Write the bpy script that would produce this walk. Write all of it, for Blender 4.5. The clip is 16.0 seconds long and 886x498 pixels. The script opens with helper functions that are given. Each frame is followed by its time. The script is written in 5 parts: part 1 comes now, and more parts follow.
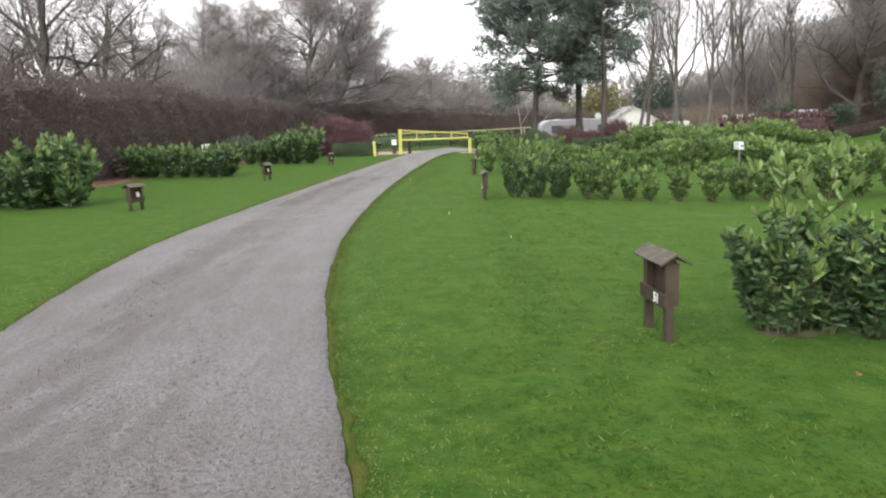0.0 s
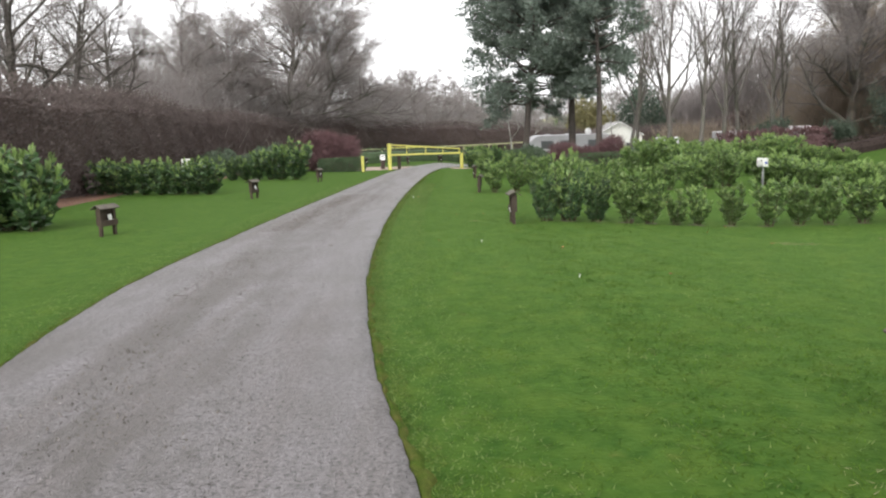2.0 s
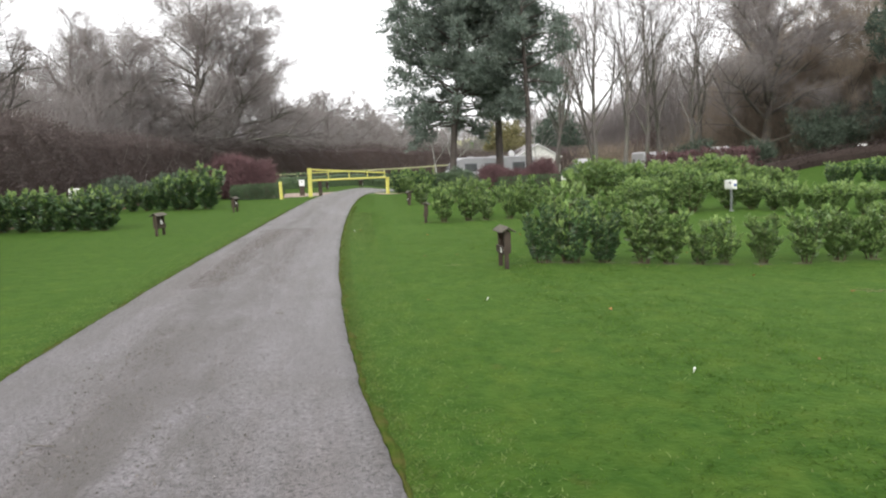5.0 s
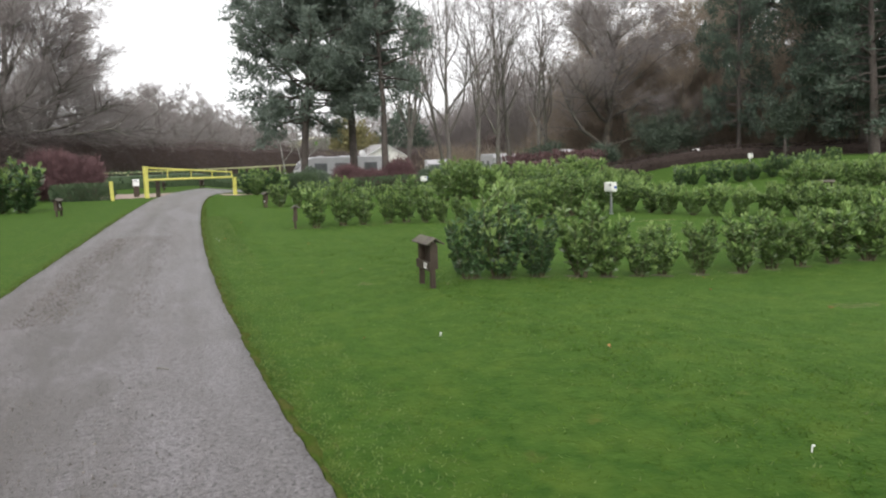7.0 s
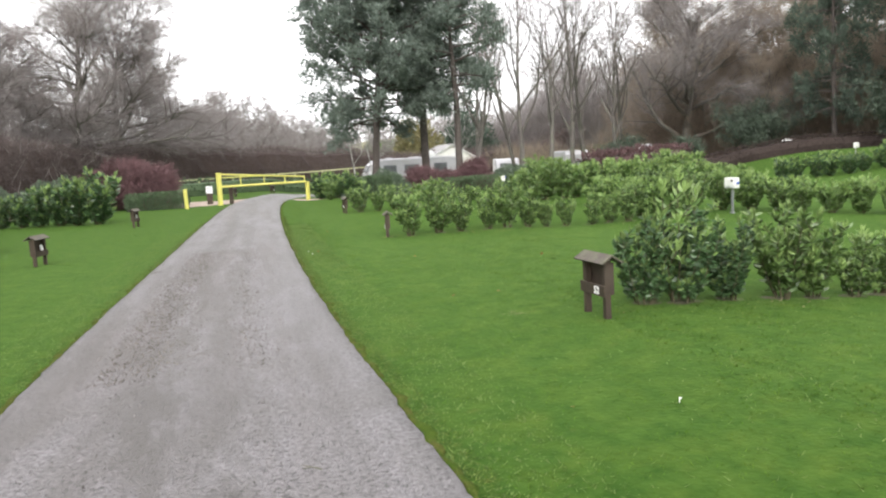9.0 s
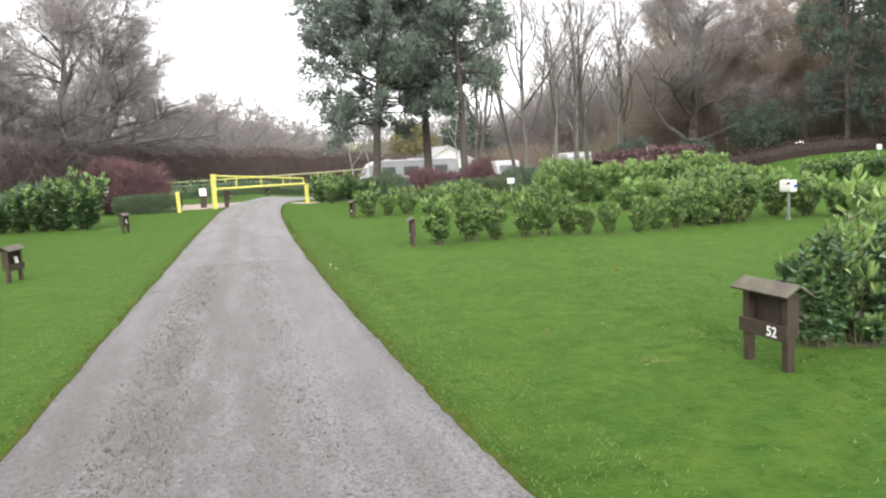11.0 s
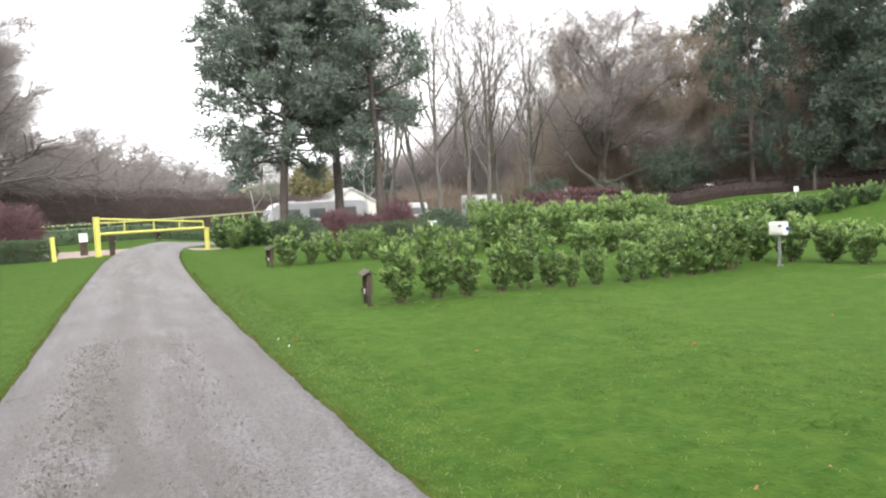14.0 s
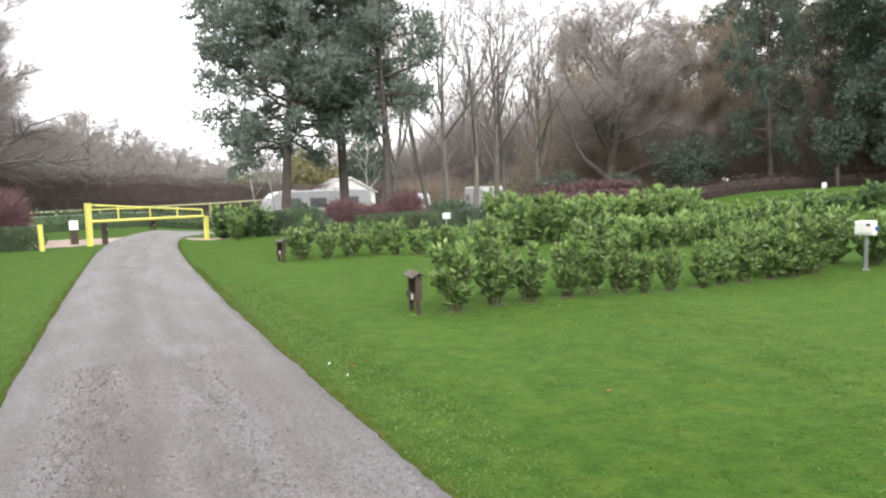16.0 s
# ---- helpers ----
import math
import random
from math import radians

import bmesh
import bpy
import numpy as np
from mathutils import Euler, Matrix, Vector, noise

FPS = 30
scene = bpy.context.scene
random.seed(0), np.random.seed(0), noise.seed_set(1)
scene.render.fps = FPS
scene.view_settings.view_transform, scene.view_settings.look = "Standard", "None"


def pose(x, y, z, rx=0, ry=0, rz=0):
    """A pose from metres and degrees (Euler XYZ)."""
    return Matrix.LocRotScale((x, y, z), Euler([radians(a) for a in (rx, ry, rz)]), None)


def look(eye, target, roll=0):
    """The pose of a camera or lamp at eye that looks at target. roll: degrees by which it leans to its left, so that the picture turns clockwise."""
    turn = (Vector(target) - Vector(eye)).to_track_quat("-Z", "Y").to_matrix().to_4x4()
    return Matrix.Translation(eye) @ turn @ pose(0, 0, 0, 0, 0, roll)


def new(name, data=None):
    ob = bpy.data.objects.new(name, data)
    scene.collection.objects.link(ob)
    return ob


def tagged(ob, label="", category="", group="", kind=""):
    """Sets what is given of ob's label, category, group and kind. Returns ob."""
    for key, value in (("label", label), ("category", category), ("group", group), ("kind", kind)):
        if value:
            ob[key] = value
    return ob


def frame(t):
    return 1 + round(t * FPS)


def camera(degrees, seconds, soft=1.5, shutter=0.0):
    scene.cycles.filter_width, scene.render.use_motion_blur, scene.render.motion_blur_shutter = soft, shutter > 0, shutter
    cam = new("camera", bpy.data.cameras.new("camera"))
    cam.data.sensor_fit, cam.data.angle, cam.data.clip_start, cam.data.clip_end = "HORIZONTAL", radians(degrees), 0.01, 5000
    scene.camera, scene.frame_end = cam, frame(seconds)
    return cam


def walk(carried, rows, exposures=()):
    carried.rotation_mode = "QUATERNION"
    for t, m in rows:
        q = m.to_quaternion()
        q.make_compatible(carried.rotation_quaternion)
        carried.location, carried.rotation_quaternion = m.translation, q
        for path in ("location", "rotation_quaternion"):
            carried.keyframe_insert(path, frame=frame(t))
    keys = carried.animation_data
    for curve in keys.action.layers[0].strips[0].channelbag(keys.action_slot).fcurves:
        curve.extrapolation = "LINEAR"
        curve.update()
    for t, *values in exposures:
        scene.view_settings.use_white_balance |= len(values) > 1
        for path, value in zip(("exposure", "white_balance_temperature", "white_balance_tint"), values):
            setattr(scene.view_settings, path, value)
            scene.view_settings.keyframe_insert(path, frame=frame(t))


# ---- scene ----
cam = camera(61.4, 16.0, 2.2)
METRES, EYE, TILT, LEAN, TURN = 17.2, 1.5, 0.0, 0.0, 2.3
ROWS = [
    (0.0, 0.0, 0.0, 0.0, -0.32, -9.21, 1.96),
    (0.5, -0.0123, 0.0314, -0.0002, 0.79, -10.92, 2.13),
    (1.0, -0.025, 0.0621, 0.0006, -0.56, -10.85, 1.62),
    (1.5, -0.0342, 0.0919, 0.0005, -2.97, -8.47, 1.66),
    (2.0, -0.0464, 0.1207, -0.0004, -2.04, -8.12, 1.72),
    (2.5, -0.054, 0.1492, -0.002, -6.41, -8.39, 1.79),
    (3.0, -0.0613, 0.1791, -0.0008, -3.28, -6.86, 2.82),
    (3.5, -0.0685, 0.2102, 0.001, -12.97, -7.15, 1.9),
    (4.0, -0.0745, 0.241, 0.0017, -8.58, -6.58, 2.24),
    (6.5, -0.1158, 0.3945, 0.0016, -15.0, -7.17, 2.13),
    (7.0, -0.121, 0.424, 0.001, -21.25, -6.95, 1.58),
    (7.5, -0.1274, 0.4537, 0.0014, -16.45, -7.19, 2.65),
    (8.0, -0.1345, 0.485, 0.0022, -18.87, -7.07, 2.54),
    (8.5, -0.1382, 0.5144, 0.0023, -16.83, -6.81, 3.09),
    (11.0, -0.1581, 0.6663, 0.001, -17.7, -6.63, 2.95),
    (11.5, -0.16, 0.6973, 0.0009, -22.71, -6.61, 2.87),
    (12.0, -0.1596, 0.7279, 0.0018, -21.07, -6.47, 3.28),
    (12.5, -0.1623, 0.7592, 0.0017, -22.85, -5.79, 2.91),
    (13.0, -0.1625, 0.7911, 0.0013, -24.11, -6.28, 2.77),
    (13.5, -0.1664, 0.8219, 0.0018, -21.26, -3.72, 2.98),
    (14.0, -0.1665, 0.8535, 0.0001, -25.9, -3.76, 2.87),
    (14.5, -0.1692, 0.8854, 0.0001, -23.73, -4.43, 2.91),
    (15.0, -0.1688, 0.9169, 0.0001, -27.53, -3.78, 2.06),
    (15.5, -0.1687, 0.9468, 0.0005, -23.88, -3.51, 1.99),
    (16.0, -0.1691, 0.9769, 0.0003, -26.53, -4.43, 1.97),
]
walk(cam, [(t, pose(0, 0, EYE, TILT, LEAN, TURN) @ pose(METRES * x, METRES * y, METRES * z, 90 + pitch, roll, yaw)) for t, x, y, z, yaw, pitch, roll in ROWS],
     [(0.0, 0.92), (1.0, 0.96), (1.5, 0.99), (2.0, 0.82), (2.5, 0.79), (3.5, 0.58), (4.0, 0.81), (6.5, 0.61), (7.0, 0.56), (7.5, 0.77), (8.0, 0.77), (8.5, 1.04), (11.0, 1.31), (13.0, 1.30), (16.0, 1.25)])

# ---- light ----
SUN_ELEV, SUN_AZ = 38.0, 200.0
world = bpy.data.worlds.new("overcast_sky")
scene.world = world
world.use_nodes = True
wn = world.node_tree
sky = wn.nodes.new("ShaderNodeTexSky")
sky.sky_type = "NISHITA"
sky.sun_disc = False
sky.sun_elevation, sky.sun_rotation = radians(SUN_ELEV), radians(SUN_AZ)
sky.air_density, sky.dust_density, sky.ozone_density = 1.0, 6.0, 1.0
grey = wn.nodes.new("ShaderNodeHueSaturation")
grey.inputs["Saturation"].default_value = 0.10
wn.links.new(sky.outputs["Color"], grey.inputs["Color"])
cloud = wn.nodes.new("ShaderNodeMix")
cloud.data_type = "RGBA"
cloud.inputs[0].default_value = 0.6
cloud.inputs[7].default_value = (12.0, 12.0, 12.2, 1)
wn.links.new(grey.outputs["Color"], cloud.inputs[6])
back = wn.nodes["Background"]
back.inputs["Strength"].default_value = 0.118
wn.links.new(cloud.outputs[2], back.inputs["Color"])

sun_data = bpy.data.lights.new("sun", "SUN")
sun_data.energy, sun_data.angle, sun_data.color = 0.7, radians(25), (1.0, 0.97, 0.92)
sun = new("sun", sun_data)
az, el = radians(SUN_AZ), radians(SUN_ELEV)
sun.matrix_world = look((math.sin(az) * 60, math.cos(az) * 60, 60 * math.tan(el)), (0, 0, 0))


# ---- materials ----
def material(name, dark, light, scale=8.0, rough=0.7, bump=0.3, bump_scale=60.0, island=0.0, spec=0.4, stain=None, stain_scale=1.2, stain_amount=0.5, metal=0.0, trans=0.0, distance=0.01, per_object=0.0):
    m = bpy.data.materials.new(name)
    m.use_nodes = True
    n, k = m.node_tree.nodes, m.node_tree.links
    b = n["Principled BSDF"]
    b.inputs["Roughness"].default_value, b.inputs["Metallic"].default_value = rough, metal
    b.inputs["Specular IOR Level"].default_value = spec
    where = n.new("ShaderNodeNewGeometry")
    tex = n.new("ShaderNodeTexNoise")
    tex.inputs["Scale"].default_value, tex.inputs["Detail"].default_value, tex.inputs["Roughness"].default_value = scale, 6, 0.65
    k.new(where.outputs["Position"], tex.inputs["Vector"])
    ramp = n.new("ShaderNodeValToRGB")
    ramp.color_ramp.elements[0].position, ramp.color_ramp.elements[1].position = 0.3, 0.7
    ramp.color_ramp.elements[0].color, ramp.color_ramp.elements[1].color = (*dark, 1), (*light, 1)
    k.new(tex.outputs["Fac"], ramp.inputs["Fac"])
    out = ramp.outputs["Color"]
    if stain:
        big = n.new("ShaderNodeTexNoise")
        big.inputs["Scale"].default_value, big.inputs["Detail"].default_value = stain_scale, 5
        k.new(where.outputs["Position"], big.inputs["Vector"])
        fade = n.new("ShaderNodeMapRange")
        fade.inputs[1].default_value, fade.inputs[2].default_value, fade.inputs[4].default_value = 0.42, 0.68, stain_amount
        k.new(big.outputs["Fac"], fade.inputs[0])
        mix = n.new("ShaderNodeMix")
        mix.data_type = "RGBA"
        mix.inputs[7].default_value = (*stain, 1)
        k.new(fade.outputs[0], mix.inputs[0]), k.new(out, mix.inputs[6])
        out = mix.outputs[2]
    for amount, socket in ((island, "isle"), (per_object, "object")):
        if amount:
            if socket == "isle":
                src = where.outputs["Random Per Island"]
            else:
                src = n.new("ShaderNodeObjectInfo").outputs["Random"]
            rng = n.new("ShaderNodeMapRange")
            rng.inputs[3].default_value, rng.inputs[4].default_value = 1 - amount, 1 + amount
            k.new(src, rng.inputs[0])
            hsv = n.new("ShaderNodeHueSaturation")
            k.new(rng.outputs[0], hsv.inputs["Value"]), k.new(out, hsv.inputs["Color"])
            out = hsv.outputs["Color"]
    k.new(out, b.inputs["Base Color"])
    if bump:
        fine = n.new("ShaderNodeTexNoise")
        fine.inputs["Scale"].default_value, fine.inputs["Detail"].default_value = bump_scale, 4
        k.new(where.outputs["Position"], fine.inputs["Vector"])
        bp = n.new("ShaderNodeBump")
        bp.inputs["Strength"].default_value, bp.inputs["Distance"].default_value = bump, distance
        k.new(fine.outputs["Fac"], bp.inputs["Height"]), k.new(bp.outputs["Normal"], b.inputs["Normal"])
    if trans:
        tr = n.new("ShaderNodeBsdfTranslucent")
        k.new(out, tr.inputs["Color"])
        mx = n.new("ShaderNodeMixShader")
        mx.inputs[0].default_value = trans
        k.new(b.outputs[0], mx.inputs[1]), k.new(tr.outputs[0], mx.inputs[2])
        k.new(mx.outputs[0], n["Material Output"].inputs["Surface"])
    return m


LAWN = material("lawn", (0.0165, 0.049, 0.0060), (0.045, 0.088, 0.0135), 8.0, 0.95, 0.3, 26, stain=(0.060, 0.097, 0.0150), stain_scale=3.0, stain_amount=0.45, spec=0.05, distance=0.03)
SOIL = material("bare_soil", (0.042, 0.045, 0.022), (0.085, 0.078, 0.042), 9.0, 0.95, 0.8, 60, stain=(0.09, 0.13, 0.03), stain_scale=2.2, stain_amount=0.9)
BLADE = material("grass_blade", (0.042, 0.098, 0.011), (0.098, 0.163, 0.027), 7.0, 0.75, 0, island=0.3, stain=(0.118, 0.158, 0.030), stain_scale=3.0, stain_amount=0.45, spec=0.06, trans=0.5)
PALE_BLADE = material("pale_grass_blade", (0.105, 0.160, 0.045), (0.175, 0.220, 0.080), 6.0, 0.8, 0, island=0.3, spec=0.1, trans=0.4)
DRY_BLADE = material("dry_grass_blade", (0.060, 0.105, 0.018), (0.118, 0.148, 0.038), 5.0, 0.8, 0, island=0.35, spec=0.1, trans=0.3)
TARMAC = material("worn_tarmac", (0.138, 0.128, 0.132), (0.196, 0.183, 0.189), 26.0, 0.52, 0.9, 120, stain=(0.105, 0.096, 0.088), stain_scale=1.1, stain_amount=0.5, spec=0.55, distance=0.012)
VERGE = material("mossy_verge", (0.028, 0.056, 0.007), (0.066, 0.098, 0.015), 22.0, 0.95, 0.9, 60, stain=(0.100, 0.086, 0.028), stain_scale=6.5, stain_amount=0.6, spec=0.05, distance=0.03)


def aggregate_on(m, scale=75.0):
    """Stone grains of the worn surface: pale and dark specks with their own relief."""
    n, k = m.node_tree.nodes, m.node_tree.links
    b = n["Principled BSDF"]
    geo, cells = n.new("ShaderNodeNewGeometry"), n.new("ShaderNodeTexVoronoi")
    cells.inputs["Scale"].default_value = scale
    k.new(geo.outputs["Position"], cells.inputs["Vector"])
    sep = n.new("ShaderNodeSeparateColor")
    k.new(cells.outputs["Color"], sep.inputs[0])
    rng = n.new("ShaderNodeMapRange")
    rng.inputs[3].default_value, rng.inputs[4].default_value = 0.68, 1.32
    k.new(sep.outputs[0], rng.inputs[0])
    hsv = n.new("ShaderNodeHueSaturation")
    k.new(rng.outputs[0], hsv.inputs["Value"]), k.new(b.inputs["Base Color"].links[0].from_socket, hsv.inputs["Color"])
    k.new(hsv.outputs[0], b.inputs["Base Color"])
    bump = n.new("ShaderNodeBump")
    bump.invert = True
    bump.inputs["Strength"].default_value, bump.inputs["Distance"].default_value = 0.7, 0.009
    k.new(cells.outputs["Distance"], bump.inputs["Height"])
    k.new(b.inputs["Normal"].links[0].from_socket, bump.inputs["Normal"]), k.new(bump.outputs[0], b.inputs["Normal"])


def wheel_streaks_on(m):
    """Long brown-grey streaks that wheels leave along the drive."""
    n, k = m.node_tree.nodes, m.node_tree.links
    b = n["Principled BSDF"]
    geo, mp, tex, rng, mix = (n.new("ShaderNode" + s) for s in ("NewGeometry", "Mapping", "TexNoise", "MapRange", "Mix"))
    mp.inputs["Scale"].default_value, mp.inputs["Rotation"].default_value = (2.6, 0.16, 1), (0, 0, -0.09)
    tex.inputs["Scale"].default_value, tex.inputs["Detail"].default_value = 1.0, 7
    k.new(geo.outputs["Position"], mp.inputs["Vector"]), k.new(mp.outputs[0], tex.inputs["Vector"])
    rng.inputs[1].default_value, rng.inputs[2].default_value, rng.inputs[4].default_value = 0.46, 0.66, 0.62
    k.new(tex.outputs["Fac"], rng.inputs[0])
    mix.data_type, mix.blend_type = "RGBA", "MULTIPLY"
    mix.inputs[7].default_value = (0.66, 0.60, 0.54, 1)
    k.new(rng.outputs[0], mix.inputs[0]), k.new(b.inputs["Base Color"].links[0].from_socket, mix.inputs[6])
    k.new(mix.outputs[2], b.inputs["Base Color"])


def lawn_patches_on(m):
    """Clumps of deeper green, mossy yellow patches and a few worn brownish spots."""
    n, k = m.node_tree.nodes, m.node_tree.links
    b = n["Principled BSDF"]
    out = b.inputs["Base Color"].links[0].from_socket
    geo = n.new("ShaderNodeNewGeometry")
    for scale, lo, hi, amount, blend, tint in ((0.8, 0.40, 0.66, 0.40, "MULTIPLY", (0.70, 0.80, 0.66, 1)), (5.5, 0.48, 0.64, 0.55, "MULTIPLY", (0.62, 0.74, 0.60, 1)),
                                               (2.6, 0.54, 0.72, 0.28, "MIX", (0.090, 0.120, 0.018, 1)), (2.9, 0.64, 0.76, 0.40, "MIX", (0.110, 0.092, 0.026, 1))):
        tex, rng, mix = n.new("ShaderNodeTexNoise"), n.new("ShaderNodeMapRange"), n.new("ShaderNodeMix")
        tex.inputs["Scale"].default_value, tex.inputs["Detail"].default_value, tex.inputs["Roughness"].default_value = scale, 6, 0.6
        k.new(geo.outputs["Position"], tex.inputs["Vector"]), k.new(tex.outputs["Fac"], rng.inputs[0])
        rng.inputs[1].default_value, rng.inputs[2].default_value, rng.inputs[4].default_value = lo, hi, amount
        mix.data_type, mix.blend_type = "RGBA", blend
        mix.inputs[7].default_value = tint
        k.new(rng.outputs[0], mix.inputs[0]), k.new(out, mix.inputs[6])
        out = mix.outputs[2]
    k.new(out, b.inputs["Base Color"])
    b.inputs["Sheen Weight"].default_value, b.inputs["Sheen Roughness"].default_value = 0.10, 0.4
    b.inputs["Sheen Tint"].default_value = (0.55, 0.85, 0.25, 1)


def shaded_pits_on(m):
    """Small pits where stones have come out of the surface, their shade painted into the colour."""
    n, k = m.node_tree.nodes, m.node_tree.links
    b = n["Principled BSDF"]
    geo, tex, rng, mix = (n.new("ShaderNode" + s) for s in ("NewGeometry", "TexNoise", "MapRange", "Mix"))
    tex.inputs["Scale"].default_value, tex.inputs["Detail"].default_value, tex.inputs["Roughness"].default_value = 34.0, 3, 0.6
    k.new(geo.outputs["Position"], tex.inputs["Vector"]), k.new(tex.outputs["Fac"], rng.inputs[0])
    rng.inputs[1].default_value, rng.inputs[2].default_value, rng.inputs[3].default_value, rng.inputs[4].default_value = 0.36, 0.46, 0.95, 0.0
    mix.data_type, mix.blend_type = "RGBA", "MULTIPLY"
    mix.inputs[7].default_value = (0.40, 0.38, 0.37, 1)
    k.new(rng.outputs[0], mix.inputs[0]), k.new(b.inputs["Base Color"].links[0].from_socket, mix.inputs[6])
    k.new(mix.outputs[2], b.inputs["Base Color"])
    bump = n.new("ShaderNodeBump")
    bump.invert = True
    bump.inputs["Strength"].default_value, bump.inputs["Distance"].default_value = 0.6, 0.012
    k.new(rng.outputs[0], bump.inputs["Height"])
    k.new(b.inputs["Normal"].links[0].from_socket, bump.inputs["Normal"]), k.new(bump.outputs[0], b.inputs["Normal"])


lawn_patches_on(LAWN)
lawn_patches_on(BLADE)
aggregate_on(TARMAC)
shaded_pits_on(TARMAC)
wheel_streaks_on(TARMAC)
CHIP = material("stone_chipping", (0.06, 0.052, 0.048), (0.25, 0.235, 0.23), 9.0, 0.75, 0, island=0.4)
BROWN_CHIP = material("damp_brown_grit", (0.064, 0.056, 0.049), (0.165, 0.148, 0.133), 9.0, 0.6, 0, island=0.35)
GRAVEL = material("pink_gravel", (0.28, 0.20, 0.17), (0.45, 0.36, 0.31), 30.0, 0.85, 0.9, 120, stain=(0.25, 0.2, 0.17), distance=0.015)
LITTER = material("leaf_litter", (0.10, 0.05, 0.032), (0.21, 0.105, 0.064), 6.0, 0.9, 0.9, 40, stain=(0.05, 0.04, 0.03), distance=0.04)
FIELD = material("pale_field", (0.30, 0.32, 0.14), (0.40, 0.40, 0.20), 0.2, 0.9, 0.2, 3)
BOARD = material("brown_stained_wood", (0.030, 0.020, 0.0135), (0.056, 0.038, 0.025), 14.0, 0.7, 0.5, 70, stain=(0.075, 0.056, 0.040), stain_scale=5, stain_amount=0.5, per_object=0.15)
FELT = material("roof_board", (0.052, 0.041, 0.034), (0.092, 0.074, 0.063), 16.0, 0.75, 0.5, 80, stain=(0.12, 0.12, 0.075), stain_scale=9, stain_amount=0.7)
WHITE = material("white_paint", (0.70, 0.70, 0.68), (0.80, 0.80, 0.79), 6.0, 0.5, 0.1, 60)
CREAM = material("cream_enclosure_plastic", (0.62, 0.62, 0.58), (0.72, 0.72, 0.69), 9.0, 0.4, 0.05, 60, stain=(0.45, 0.46, 0.40), stain_scale=6, stain_amount=0.35)
BLUE = material("blue_socket_plastic", (0.02, 0.06, 0.32), (0.03, 0.08, 0.4), 9.0, 0.4, 0)
DARK = material("dark_plastic", (0.02, 0.02, 0.022), (0.04, 0.04, 0.042), 9.0, 0.5, 0)
STEEL = material("galvanised_steel", (0.34, 0.35, 0.36), (0.48, 0.49, 0.5), 20.0, 0.45, 0.1, 60, metal=0.7)
YELLOW = material("yellow_gate_paint", (0.52, 0.49, 0.11), (0.63, 0.60, 0.16), 7.0, 0.45, 0.15, 40, stain=(0.36, 0.31, 0.06), stain_scale=7, stain_amount=0.4)
RAILPAINT = material("weathered_rail", (0.36, 0.36, 0.20), (0.48, 0.47, 0.28), 9.0, 0.7, 0.3, 50)
BARK = material("bare_tree_bark", (0.098, 0.086, 0.079), (0.168, 0.149, 0.136), 6.0, 0.9, 0.7, 25, stain=(0.125, 0.134, 0.088), stain_scale=1.5, stain_amount=0.5, distance=0.03)
# TWIG and WARM_TWIG are paled: the lift of mist is put into the colour.
TWIG = material("mist_paled_twigs", (0.27, 0.242, 0.234), (0.345, 0.312, 0.302), 2.0, 0.9, 0, spec=0.1, trans=0.65)
WARM_TWIG = material("brown_budding_twigs", (0.265, 0.216, 0.170), (0.350, 0.290, 0.232), 1.0, 0.9, 0, spec=0.1, trans=0.65)
OAK_BARK = material("dark_oak_bark", (0.060, 0.052, 0.047), (0.108, 0.095, 0.086), 6.0, 0.9, 0.7, 25, stain=(0.085, 0.094, 0.060), stain_scale=1.5, stain_amount=0.5, distance=0.03)
OAK_TWIG = material("dark_oak_twigs", (0.170, 0.148, 0.140), (0.230, 0.203, 0.193), 2.0, 0.9, 0, spec=0.1, trans=0.5)
PINE_BARK = material("pine_bark", (0.05, 0.042, 0.038), (0.10, 0.082, 0.072), 7.0, 0.9, 0.8, 22, distance=0.03)
BIRCH = material("birch_bark", (0.42, 0.41, 0.38), (0.66, 0.65, 0.62), 3.0, 0.7, 0.3, 30, stain=(0.10, 0.09, 0.08), stain_scale=3, stain_amount=0.8)
# Both needle colours are raised too, with some mist painted in.
NEEDLE = material("pine_needles", (0.130, 0.164, 0.140), (0.208, 0.246, 0.204), 1.2, 0.7, 0, island=0.3, spec=0.2, trans=0.45)
DARK_NEEDLE = material("dark_conifer_needles", (0.060, 0.086, 0.068), (0.110, 0.141, 0.104), 0.8, 0.75, 0, island=0.35, spec=0.2, trans=0.25)
LAUREL = material("laurel_leaf", (0.078, 0.140, 0.040), (0.140, 0.215, 0.066), 3.0, 0.34, 0, island=0.4, spec=0.5, trans=0.22, per_object=0.18)
LAUREL_DEEP = material("mature_laurel_leaf", (0.038, 0.082, 0.031), (0.078, 0.135, 0.052), 3.0, 0.32, 0, island=0.4, spec=0.5, trans=0.18, per_object=0.12)
LAUREL_NEW = material("young_laurel_leaf", (0.150, 0.235, 0.070), (0.240, 0.325, 0.115), 4.0, 0.34, 0, island=0.3, spec=0.5, trans=0.28, per_object=0.2)
STEM = material("green_brown_stem", (0.07, 0.065, 0.035), (0.12, 0.10, 0.055), 12.0, 0.8, 0)
BEECH = material("dry_beech_leaf", (0.112, 0.090, 0.085), (0.168, 0.138, 0.130), 0.9, 0.85, 0, island=0.2, spec=0.15, trans=0.2)
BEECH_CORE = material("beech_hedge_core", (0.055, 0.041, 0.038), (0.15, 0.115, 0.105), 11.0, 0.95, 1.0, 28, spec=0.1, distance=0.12)
